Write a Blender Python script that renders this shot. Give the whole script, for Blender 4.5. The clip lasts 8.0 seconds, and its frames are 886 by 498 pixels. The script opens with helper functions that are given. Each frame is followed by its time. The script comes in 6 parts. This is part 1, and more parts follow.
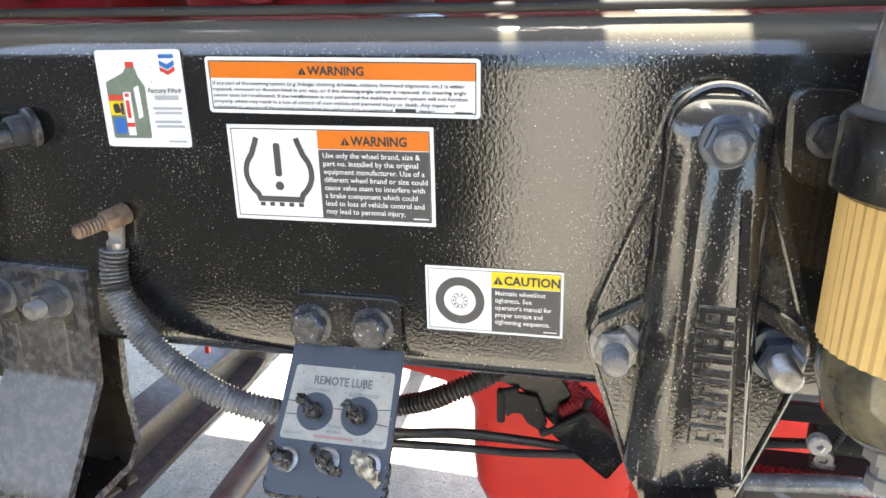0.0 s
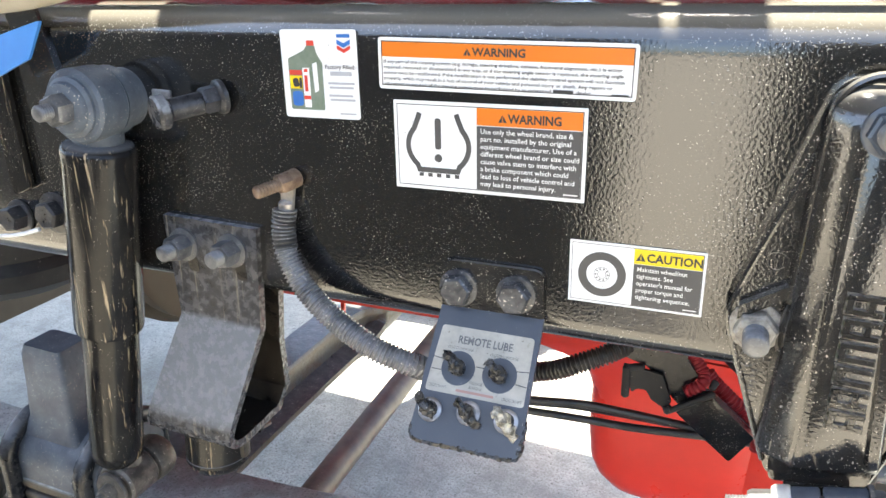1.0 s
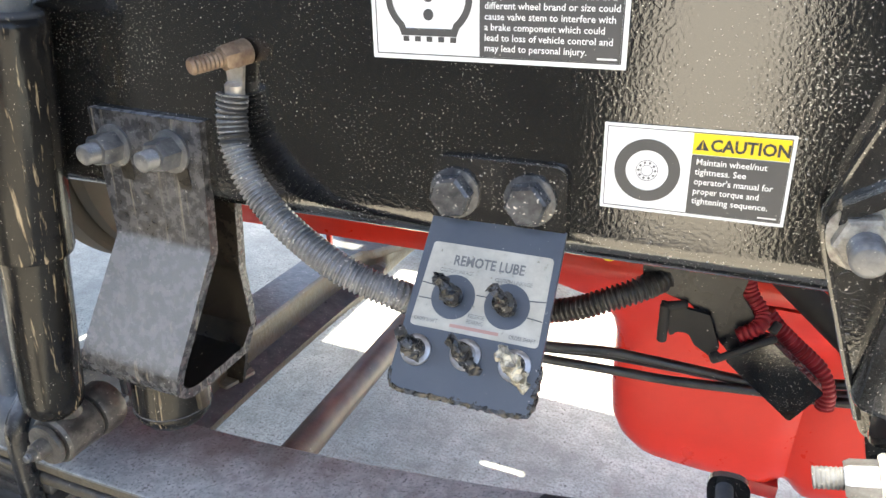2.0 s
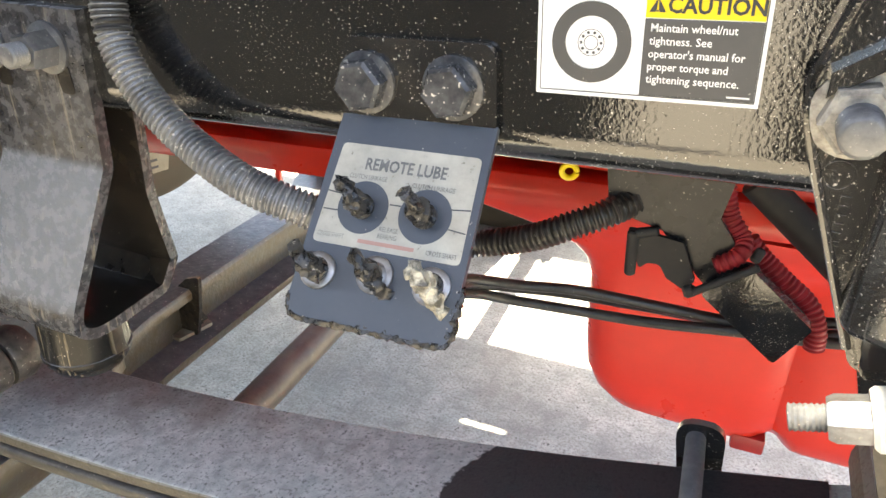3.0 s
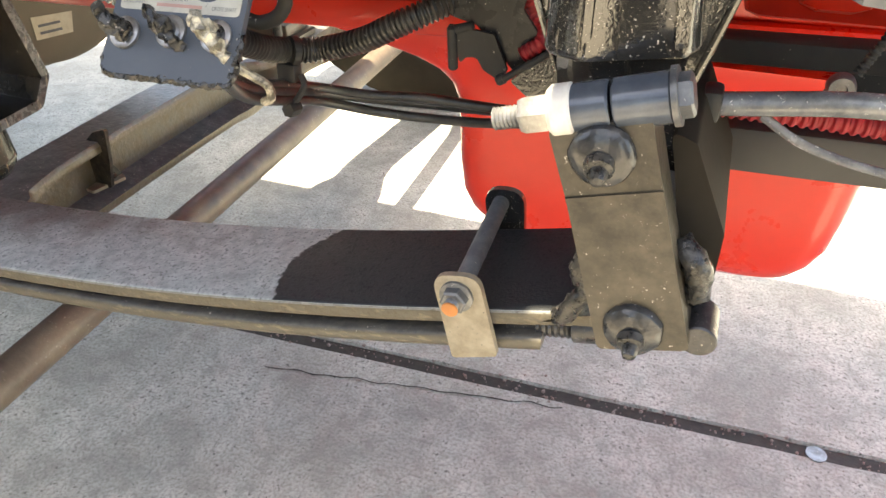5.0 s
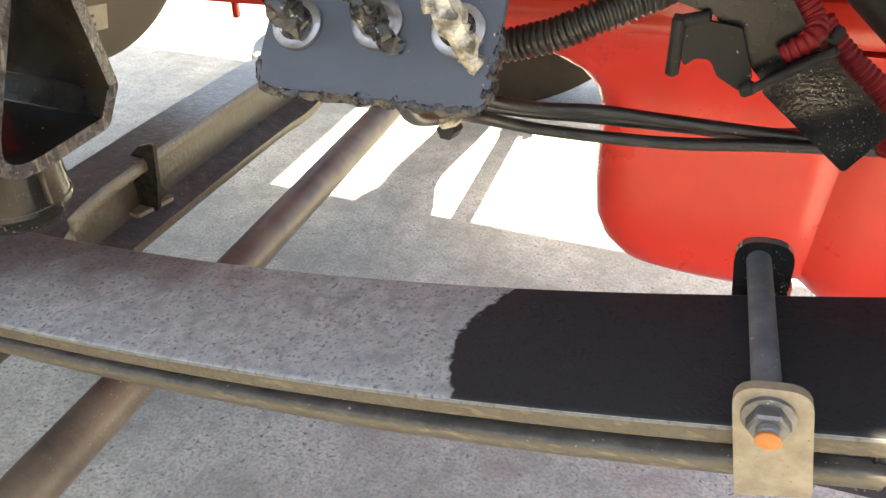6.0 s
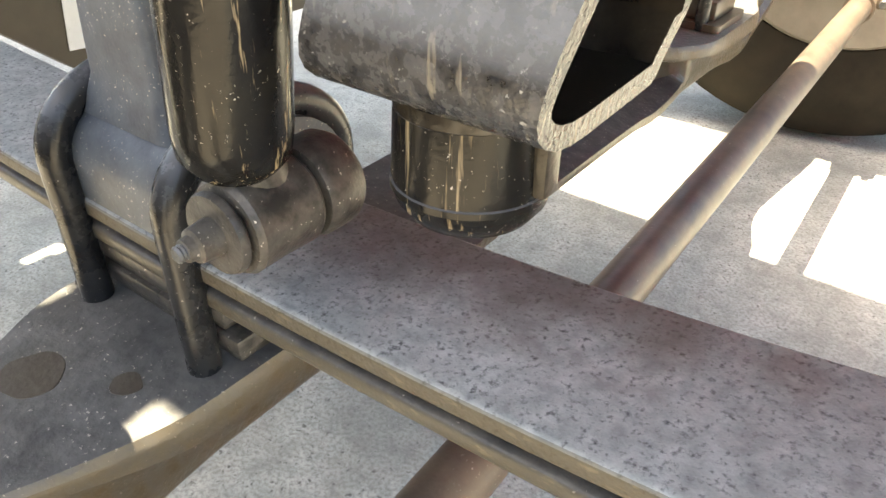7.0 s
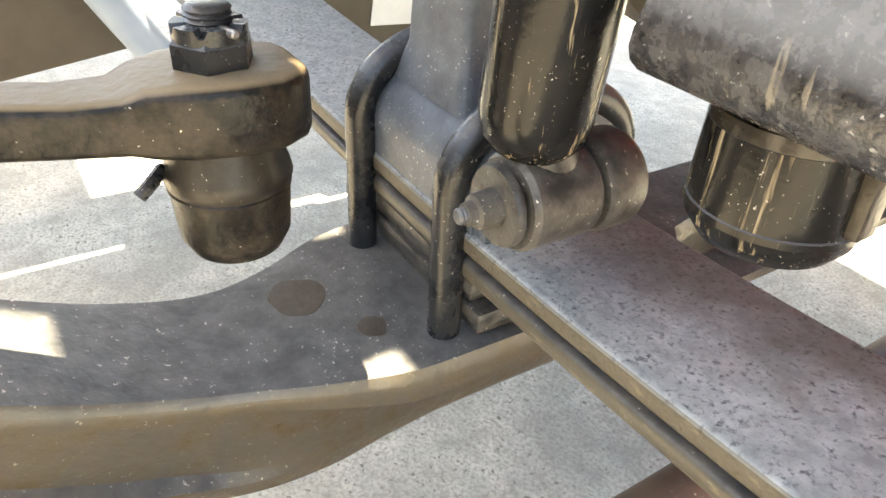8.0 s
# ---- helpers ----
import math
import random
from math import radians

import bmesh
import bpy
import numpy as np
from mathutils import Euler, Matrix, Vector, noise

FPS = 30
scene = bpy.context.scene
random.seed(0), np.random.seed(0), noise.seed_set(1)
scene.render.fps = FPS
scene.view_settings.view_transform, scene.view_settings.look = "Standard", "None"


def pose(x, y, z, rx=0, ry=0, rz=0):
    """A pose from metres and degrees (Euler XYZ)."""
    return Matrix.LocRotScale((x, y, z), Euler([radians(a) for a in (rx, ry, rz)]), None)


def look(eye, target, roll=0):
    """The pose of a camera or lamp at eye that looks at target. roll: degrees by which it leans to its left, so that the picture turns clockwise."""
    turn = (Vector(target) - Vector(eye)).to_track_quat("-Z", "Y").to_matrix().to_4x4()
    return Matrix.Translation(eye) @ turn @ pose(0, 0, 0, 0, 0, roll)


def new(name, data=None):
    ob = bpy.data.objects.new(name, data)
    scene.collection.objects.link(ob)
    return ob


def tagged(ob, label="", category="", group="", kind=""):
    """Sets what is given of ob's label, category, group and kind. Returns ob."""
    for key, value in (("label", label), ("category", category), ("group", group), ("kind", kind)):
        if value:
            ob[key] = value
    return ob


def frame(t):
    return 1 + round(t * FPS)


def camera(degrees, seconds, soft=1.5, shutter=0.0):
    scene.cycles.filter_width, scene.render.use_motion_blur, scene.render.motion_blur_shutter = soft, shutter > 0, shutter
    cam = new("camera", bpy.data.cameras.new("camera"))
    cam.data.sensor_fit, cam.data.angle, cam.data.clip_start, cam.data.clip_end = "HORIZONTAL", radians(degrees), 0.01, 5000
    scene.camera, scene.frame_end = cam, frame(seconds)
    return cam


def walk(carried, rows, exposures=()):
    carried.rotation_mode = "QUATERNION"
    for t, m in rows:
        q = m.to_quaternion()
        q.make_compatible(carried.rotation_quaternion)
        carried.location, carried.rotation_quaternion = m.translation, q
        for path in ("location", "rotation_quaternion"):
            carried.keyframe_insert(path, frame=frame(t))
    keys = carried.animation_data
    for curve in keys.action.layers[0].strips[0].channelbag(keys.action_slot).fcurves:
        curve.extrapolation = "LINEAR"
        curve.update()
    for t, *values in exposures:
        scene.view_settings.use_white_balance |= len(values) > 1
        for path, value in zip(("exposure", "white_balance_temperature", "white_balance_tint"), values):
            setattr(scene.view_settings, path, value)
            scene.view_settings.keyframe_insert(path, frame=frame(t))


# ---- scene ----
EXPOSURE, KELVIN, TINT = 2.72, 7400, 5
cam = camera(62.5, 8.0)
PATH = [
    (0, (0.117, -0.481, 1.062), (-0.297, 1.361, 0.401), 0.9),
    (0.5, (0.127, -0.519, 1.046), (-0.434, 1.273, 0.357), 1.3),
    (1, (0.096, -0.525, 1.069), (-0.582, 1.212, 0.347), 1.1),
    (1.5, (0.084, -0.471, 1.025), (-0.617, 1.237, 0.255), 1.2),
    (1.7, (0.076, -0.446, 1.002), (-0.616, 1.253, 0.204), 1.3),
    (2.8, (0.061, -0.344, 0.938), (-0.633, 1.309, 0.051), 1.0),
    (3, (0.092, -0.34, 0.918), (-0.593, 1.304, 0.008), 0.9),
    (3.5, (0.189, -0.363, 0.881), (-0.478, 1.253, -0.09), 0.8),
    (4, (0.235, -0.398, 0.879), (-0.395, 1.178, -0.178), 0.3),
    (5.3, (0.223, -0.399, 0.87), (-0.332, 1.152, -0.265), -0.0),
    (5.5, (0.179, -0.374, 0.846), (-0.374, 1.175, -0.292), -0.2),
    (6, (0.05, -0.3, 0.823), (-0.505, 1.25, -0.312), 0.1),
    (6.3, (-0.041, -0.243, 0.791), (-0.673, 1.277, -0.344), -0.3),
    (6.5, (-0.102, -0.217, 0.769), (-0.834, 1.262, -0.361), 0.0),
    (6.7, (-0.165, -0.207, 0.739), (-1.007, 1.213, -0.39), 0.2),
    (7, (-0.219, -0.216, 0.715), (-1.212, 1.107, -0.41), 0.7),
    (7.5, (-0.243, -0.223, 0.707), (-1.455, 0.912, -0.408), 1.5),
    (8, (-0.23, -0.238, 0.707), (-1.626, 0.663, -0.406), 2.9),
]
walk(cam, [(t, look(eye, target, roll)) for t, eye, target, roll in PATH], exposures=[(0.0, EXPOSURE - 0.12, KELVIN - 700, TINT), (0.6, EXPOSURE - 0.04, KELVIN - 700, TINT), (1.5, EXPOSURE, KELVIN - 700, TINT), (3.0, EXPOSURE + 0.14, KELVIN + 260, TINT), (3.5, EXPOSURE + 0.14, KELVIN + 580, TINT), (4.0, EXPOSURE + 0.05, KELVIN + 900, TINT), (6.0, EXPOSURE + 0.05, KELVIN + 900, TINT), (7.0, EXPOSURE + 0.25, KELVIN + 1000, TINT), (8.0, EXPOSURE + 0.55, KELVIN + 1150, TINT)])

# ---- daylight ----
world = bpy.data.worlds.new("World")
scene.world = world
world.use_nodes = True
wn = world.node_tree.nodes
sky = wn.new("ShaderNodeTexSky")
sky.sky_type, sky.sun_disc = "NISHITA", False
sky.air_density, sky.dust_density, sky.ozone_density = 0.7, 2.5, 0.6
sky.sun_elevation, sky.sun_rotation = radians(77), radians(250)
world.node_tree.links.new(sky.outputs[0], wn["Background"].inputs[0])
wn["Background"].inputs[1].default_value = 0.15
sun = new("sun", bpy.data.lights.new("sun", "SUN"))
sun.data.energy, sun.data.angle, sun.data.color = 4.5, radians(0.5), (1.0, 0.95, 0.86)
sun.matrix_world = look((-0.60, -0.20, 3.0), (0, 0, 0))


# ---- materials ----
def mat(name, base, other=None, rough=0.5, metal=0.0, scale=20.0, bump=0.0, fine=300.0, dust=None, dust_amount=0.0, dust_scale=160.0, coat=0.0, spread=0.15, specular=0.5, sides=None, top=None, top_range=(0.15, 0.6, 1.0), soft=0.06, dust_glint_streaks=None, side_least=0.8, grain=None):
    """A surface with a broad variation between two colours, fine relief and optional specks: dust, pits or painted
    glints.
    """
    m = bpy.data.materials.new(name)
    m.use_nodes = True
    n, k = m.node_tree.nodes, m.node_tree.links.new
    p = n["Principled BSDF"]
    geo = n.new("ShaderNodeNewGeometry")
    broad = n.new("ShaderNodeTexNoise")
    broad.inputs["Scale"].default_value, broad.inputs["Detail"].default_value, broad.inputs["Roughness"].default_value = scale, 6, 0.65
    k(geo.outputs["Position"], broad.inputs["Vector"])
    ramp = n.new("ShaderNodeMapRange")
    ramp.inputs["From Min"].default_value, ramp.inputs["From Max"].default_value = 0.5 - spread, 0.5 + spread
    k(broad.outputs["Fac"], ramp.inputs["Value"])
    mix = n.new("ShaderNodeMix")
    mix.data_type = "RGBA"
    mix.inputs["A"].default_value = (*base, 1)
    mix.inputs["B"].default_value = (*(other or [c * 0.75 for c in base]), 1)
    k(ramp.outputs[0], mix.inputs["Factor"])
    colour = mix.outputs["Result"]
    small = n.new("ShaderNodeTexNoise")
    small.inputs["Scale"].default_value, small.inputs["Detail"].default_value = fine, 3
    k(geo.outputs["Position"], small.inputs["Vector"])
    rr = n.new("ShaderNodeMapRange")
    rr.inputs["To Min"].default_value, rr.inputs["To Max"].default_value = max(rough - 0.08, 0.02), min(rough + 0.12, 1)
    k(broad.outputs["Fac"], rr.inputs["Value"])
    roughness = rr.outputs[0]
    if dust:
        spots = n.new("ShaderNodeTexNoise")
        spots.inputs["Scale"].default_value, spots.inputs["Detail"].default_value, spots.inputs["Roughness"].default_value = dust_scale, 4, 0.6
        k(geo.outputs["Position"], spots.inputs["Vector"])
        add = n.new("ShaderNodeMath")
        add.operation, add.inputs[1].default_value = "MULTIPLY_ADD", 0.25
        k(broad.outputs["Fac"], add.inputs[0])
        k(spots.outputs["Fac"], add.inputs[2])
        cut = n.new("ShaderNodeMapRange")
        cut.inputs["From Min"].default_value, cut.inputs["From Max"].default_value = 0.86 - dust_amount, 0.86 + soft - dust_amount
        k(add.outputs[0], cut.inputs["Value"])
        dmix = n.new("ShaderNodeMix")
        dmix.data_type = "RGBA"
        dmix.inputs["B"].default_value = (*dust, 1)
        k(cut.outputs[0], dmix.inputs["Factor"])
        k(colour, dmix.inputs["A"])
        colour = dmix.outputs["Result"]
        rmix = n.new("ShaderNodeMix")
        rmix.inputs["B"].default_value = 0.85
        k(cut.outputs[0], rmix.inputs["Factor"])
        k(roughness, rmix.inputs["A"])
        roughness = rmix.outputs["Result"]
    # thin upright streaks mixed into the colour
    if dust_glint_streaks:
        upright = n.new("ShaderNodeVectorMath")
        upright.operation, upright.inputs[1].default_value = "MULTIPLY", (1, 1, 0.03)
        k(geo.outputs["Position"], upright.inputs[0])
        trail = n.new("ShaderNodeTexNoise")
        trail.inputs["Scale"].default_value, trail.inputs["Detail"].default_value, trail.inputs["Roughness"].default_value = 190, 4, 0.65
        k(upright.outputs[0], trail.inputs["Vector"])
        cut2 = n.new("ShaderNodeMapRange")
        cut2.inputs["From Min"].default_value, cut2.inputs["From Max"].default_value, cut2.inputs["To Max"].default_value = 0.60, 0.68, 0.85
        k(trail.outputs["Fac"], cut2.inputs["Value"])
        streak_mix = n.new("ShaderNodeMix")
        streak_mix.data_type = "RGBA"
        streak_mix.inputs["B"].default_value = (*dust_glint_streaks, 1)
        k(cut2.outputs[0], streak_mix.inputs["Factor"])
        k(colour, streak_mix.inputs["A"])
        colour = streak_mix.outputs["Result"]
    # Steeper faces take the sides colour, its share varied by the broad noise.
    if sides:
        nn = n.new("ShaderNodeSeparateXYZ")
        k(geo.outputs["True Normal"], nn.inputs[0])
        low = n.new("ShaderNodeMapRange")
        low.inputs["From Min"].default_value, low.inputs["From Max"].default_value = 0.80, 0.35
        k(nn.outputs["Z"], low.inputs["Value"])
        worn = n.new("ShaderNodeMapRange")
        worn.inputs["To Min"].default_value = side_least
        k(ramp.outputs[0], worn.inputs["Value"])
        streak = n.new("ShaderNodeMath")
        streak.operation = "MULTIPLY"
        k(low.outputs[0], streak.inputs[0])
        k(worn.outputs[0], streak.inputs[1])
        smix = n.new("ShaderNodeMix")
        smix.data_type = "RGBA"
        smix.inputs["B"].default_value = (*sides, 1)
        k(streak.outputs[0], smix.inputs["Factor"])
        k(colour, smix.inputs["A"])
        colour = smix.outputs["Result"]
        if grain:
            tint, along, level = grain
            drawn = n.new("ShaderNodeVectorMath")
            drawn.operation, drawn.inputs[1].default_value = "MULTIPLY", along
            k(geo.outputs["Position"], drawn.inputs[0])
            lines = n.new("ShaderNodeTexNoise")
            lines.inputs["Scale"].default_value, lines.inputs["Detail"].default_value, lines.inputs["Roughness"].default_value = 230, 5, 0.6
            k(drawn.outputs[0], lines.inputs["Vector"])
            cut3 = n.new("ShaderNodeMapRange")
            cut3.inputs["From Min"].default_value, cut3.inputs["From Max"].default_value = level, level + 0.09
            k(lines.outputs["Fac"], cut3.inputs["Value"])
            onside = n.new("ShaderNodeMath")
            onside.operation = "MULTIPLY"
            k(cut3.outputs[0], onside.inputs[0])
            k(low.outputs[0], onside.inputs[1])
            gmix = n.new("ShaderNodeMix")
            gmix.data_type = "RGBA"
            gmix.inputs["B"].default_value = (*tint, 1)
            k(onside.outputs[0], gmix.inputs["Factor"])
            k(colour, gmix.inputs["A"])
            colour = gmix.outputs["Result"]
    # Upward faces take the top colour: dust, and painted skylight on bracket and U-bolts.
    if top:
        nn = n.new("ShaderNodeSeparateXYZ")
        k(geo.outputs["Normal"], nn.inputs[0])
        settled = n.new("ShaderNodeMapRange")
        settled.inputs["From Min"].default_value, settled.inputs["From Max"].default_value, settled.inputs["To Max"].default_value = top_range
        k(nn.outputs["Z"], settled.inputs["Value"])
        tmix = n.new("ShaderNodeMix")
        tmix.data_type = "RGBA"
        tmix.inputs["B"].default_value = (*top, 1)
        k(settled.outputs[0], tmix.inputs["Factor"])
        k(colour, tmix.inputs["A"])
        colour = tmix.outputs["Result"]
    k(colour, p.inputs["Base Color"])
    k(roughness, p.inputs["Roughness"])
    p.inputs["Metallic"].default_value = metal
    p.inputs["Coat Weight"].default_value = coat
    p.inputs["Specular IOR Level"].default_value = specular
    if bump:
        b = n.new("ShaderNodeBump")
        b.inputs["Strength"].default_value, b.inputs["Distance"].default_value = bump, 0.001
        k(small.outputs["Fac"], b.inputs["Height"])
        k(b.outputs[0], p.inputs["Normal"])
        k(b.outputs[0], p.inputs["Coat Normal"])
    return m


DUST = (0.62, 0.57, 0.50)
# The rail's pale specks are glints off dimpled paint, put into the colour.
M_RAIL = mat("black_gloss_paint", (0.008, 0.008, 0.0085), (0.015, 0.0145, 0.013), 0.045, 0, 14, 0.13, 380, (0.46, 0.44, 0.40), 0.100, 640, coat=1.0, specular=0.6, top=(0.17, 0.155, 0.13))
M_CAST = mat("black_cast_paint", (0.012, 0.012, 0.0125), (0.034, 0.031, 0.027), 0.10, 0, 60, 0.14, 380, DUST, 0.086, 700, coat=0.8, specular=0.7, top=(0.30, 0.28, 0.25), top_range=(0.25, 0.8, 0.5))
# The tan streaks paint narrow upright reflections onto the tubes.
M_SHOCK = mat("black_tube_paint", (0.008, 0.008, 0.009), (0.017, 0.016, 0.014), 0.15, 0, 22, 0.14, 420, DUST, 0.06, 560, specular=0.24, dust_glint_streaks=(0.42, 0.33, 0.21), top=(0.15, 0.152, 0.16), top_range=(0.55, 0.85, 0.8))
# The bracket's top colour paints skylight onto its leaning face.
M_BRACKET = mat("dusty_bracket_steel", (0.016, 0.016, 0.018), (0.085, 0.085, 0.09), 0.25, 0, 110, 0.5, 420, (0.38, 0.37, 0.35), 0.075, 300, spread=0.16, specular=0.55, top=(0.40, 0.415, 0.44), top_range=(0.06, 0.24, 0.42), dust_glint_streaks=(0.24, 0.21, 0.165))
M_SETTLED = mat("settled_dust", (0.20, 0.18, 0.15), (0.05, 0.047, 0.042), 0.7, 0, 260, 0.3, 500, spread=0.1)
M_PINHEAD = mat("greasy_black_pin", (0.020, 0.021, 0.024), (0.06, 0.058, 0.056), 0.22, 0, 90, 0.3, 300, DUST, 0.05, 300, specular=0.6)
M_INSIDE = mat("glossy_black_inside", (0.014, 0.012, 0.010), (0.035, 0.029, 0.022), 0.2, 0, 40, 0.2, 300, DUST, 0.03, 420, specular=0.5)
M_SPRING = mat("weathered_spring_steel", (0.255, 0.275, 0.275), (0.49, 0.515, 0.510), 0.5, 0.0, 85, 0.5, 420, (0.10, 0.105, 0.108), 0.205, 330, spread=0.18, specular=0.45, sides=(0.100, 0.083, 0.058), soft=0.2, side_least=0.95, grain=((0.17, 0.14, 0.095), (0.3, 1, 1), 0.57))
M_LOWLEAF = mat("dark_spring_steel", (0.05, 0.05, 0.052), (0.13, 0.12, 0.105), 0.38, 0.0, 60, 0.3, 420, DUST, 0.06, 300, sides=(0.090, 0.078, 0.058), side_least=0.85, grain=((0.16, 0.135, 0.092), (0.3, 1, 1), 0.56))
M_DULL = mat("dull_grey_bolt", (0.10, 0.108, 0.12), (0.17, 0.175, 0.185), 0.75, 0, 60, 0.2, 400, DUST, 0.05, 400, specular=0.2)
M_CLIP = mat("dusty_clip_steel", (0.20, 0.165, 0.115), (0.34, 0.29, 0.215), 0.45, 0, 60, 0.3, 300, (0.06, 0.055, 0.05), 0.06, 300)
M_AXLE = mat("grimy_axle_iron", (0.078, 0.079, 0.080), (0.170, 0.168, 0.162), 0.30, 0, 48, 0.9, 150, DUST, 0.085, 300, spread=0.18, specular=0.5, sides=(0.082, 0.056, 0.023), side_least=0.45)
# The bluish top colour stands for skylight on upward faces.
M_UBOLT = mat("black_u_bolt", (0.010, 0.011, 0.013), (0.028, 0.029, 0.031), 0.26, 0, 30, 0.15, 400, DUST, 0.06, 520, specular=0.4, top=(0.13, 0.14, 0.16), top_range=(0.2, 0.8, 0.6))
M_SADDLE = mat("dusty_saddle_iron", (0.055, 0.066, 0.084), (0.125, 0.145, 0.170), 0.42, 0, 40, 0.25, 400, DUST, 0.078, 480, specular=0.35, spread=0.2)
M_TIE = mat("dusty_rod_steel", (0.075, 0.057, 0.047), (0.17, 0.135, 0.100), 0.42, 0, 14, 0.2, 350, DUST, 0.05, 400, specular=0.5)
M_ZINC = mat("zinc_plated_steel", (0.42, 0.42, 0.43), (0.22, 0.21, 0.2), 0.35, 0.85, 70, 0.15, 500, DUST, 0.10, 250)
M_NUT = mat("dusty_grey_bolt", (0.09, 0.093, 0.10), (0.20, 0.20, 0.20), 0.33, 0.4, 80, 0.2, 400, DUST, 0.075, 600)
M_PALENUT = mat("cream_dusty_nut", (0.46, 0.43, 0.37), (0.22, 0.20, 0.175), 0.45, 0.15, 150, 0.3, 400, spread=0.12)
M_HOSE = mat("black_hose_rubber", (0.022, 0.021, 0.020), (0.06, 0.055, 0.048), 0.3, 0, 50, 0.15, 300, DUST, 0.05, 300, specular=0.6)
M_LUBEBOLT = mat("dusty_black_hex_bolt", (0.035, 0.037, 0.042), (0.11, 0.112, 0.118), 0.2, 0.2, 90, 0.3, 400, DUST, 0.09, 420, specular=0.7)
M_DARKBOLT = mat("black_oxide_bolt", (0.02, 0.02, 0.023), (0.07, 0.07, 0.074), 0.28, 0.2, 90, 0.25, 500, DUST, 0.075, 600)
M_RUST = mat("rusty_brass", (0.16, 0.10, 0.07), (0.30, 0.22, 0.15), 0.55, 0.5, 120, 0.3, 400)
M_LUG = mat("tinned_lug", (0.55, 0.53, 0.5), (0.36, 0.33, 0.3), 0.35, 0.8, 80, 0.2, 300)
M_RED = mat("red_engine_paint", (0.70, 0.03, 0.014), (0.60, 0.024, 0.011), 0.27, 0, 9, 0.08, 120, coat=0.3, specular=0.5)
M_DARKRED = mat("dark_red_paint", (0.30, 0.012, 0.012), (0.2, 0.008, 0.01), 0.4, 0, 14, 0.1, 120)
M_RUBBER = mat("black_rubber", (0.018, 0.018, 0.018), (0.035, 0.033, 0.03), 0.6, 0, 30, 0.15, 300, DUST, 0.05, 200)
M_CONDUIT = mat("corrugated_plastic", (0.105, 0.107, 0.112), (0.23, 0.228, 0.225), 0.22, 0, 60, 0.1, 400, DUST, 0.09, 400, specular=0.8)
M_PANEL = mat("blue_grey_panel_paint", (0.055, 0.068, 0.09), (0.07, 0.083, 0.105), 0.45, 0, 25, 0.1, 300, DUST, 0.03, 500)
M_DECAL = mat("silver_decal", (0.56, 0.53, 0.45), (0.42, 0.395, 0.33), 0.5, 0.0, 60, 0.08, 300, (0.22, 0.20, 0.17), 0.06, 240)
M_INK = mat("grey_ink", (0.05, 0.055, 0.065), (0.075, 0.08, 0.09), 0.6, 0, 60)
M_FADED = mat("faded_ink", (0.12, 0.122, 0.122), (0.24, 0.235, 0.22), 0.6, 0, 90)
M_NECK = mat("grey_filter_neck", (0.13, 0.13, 0.135), (0.2, 0.2, 0.2), 0.2, 0, 20, coat=0.5)
M_REDINK = mat("red_ink", (0.50, 0.28, 0.23), (0.45, 0.26, 0.22), 0.6, 0, 60)
M_WHITE = mat("white_vinyl", (0.80, 0.80, 0.79), (0.74, 0.74, 0.73), 0.35, 0, 30, 0.03, 300, (0.3, 0.28, 0.25), 0.03, 300)
M_ORANGE = mat("orange_vinyl", (0.72, 0.185, 0.012), (0.67, 0.17, 0.012), 0.35, 0, 30)
M_YELLOW = mat("yellow_vinyl", (0.85, 0.62, 0.01), (0.8, 0.58, 0.01), 0.35, 0, 30)
M_DARKGREY = mat("dark_grey_print", (0.065, 0.065, 0.065), (0.08, 0.078, 0.075), 0.4, 0, 40, 0, 300, DUST, 0.02, 400)
M_PRINT = mat("black_print", (0.03, 0.03, 0.03), (0.04, 0.04, 0.04), 0.45)
M_GREEN = mat("green_print", (0.13, 0.175, 0.125), (0.19, 0.225, 0.175), 0.4, 0, 90)
M_BLUE = mat("blue_print", (0.03, 0.13, 0.42), (0.04, 0.16, 0.46), 0.4, 0, 60)
M_PRINTRED = mat("red_print", (0.62, 0.05, 0.03), (0.58, 0.06, 0.04), 0.4, 0, 60)
M_GREASE = mat("grimy_grease_cap", (0.012, 0.012, 0.013), (0.055, 0.051, 0.046), 0.26, 0, 170, 0.7, 300, DUST, 0.065, 260, spread=0.1)
M_PALEGREASE = mat("pale_grease", (0.60, 0.55, 0.43), (0.10, 0.09, 0.07), 0.3, 0, 150, 0.7, 250, spread=0.1)
M_CAPWHITE = mat("white_plastic_cap", (0.75, 0.72, 0.66), (0.6, 0.55, 0.48), 0.4, 0, 60)
M_SLEEVE = mat("blue_black_sleeve", (0.06, 0.072, 0.095), (0.10, 0.115, 0.14), 0.2, 0.2, 40)
M_BEIGE = mat("dusty_shackle_paint", (0.016, 0.014, 0.011), (0.080, 0.065, 0.046), 0.36, 0, 40, 0.6, 200, DUST, 0.05, 420, spread=0.16, coat=0.1, specular=0.4)
M_CLEAR = mat("amber_filter_bowl", (0.13, 0.11, 0.06), (0.045, 0.042, 0.028), 0.08, 0, 26, spread=0.1, coat=0.5)
M_ELEMENT = mat("pleated_filter_paper", (0.62, 0.42, 0.15), (0.55, 0.36, 0.12), 0.6, 0, 30)
M_GREYPLASTIC = mat("grey_plastic", (0.13, 0.13, 0.13), (0.19, 0.185, 0.18), 0.45, 0, 30, 0.1, 200)
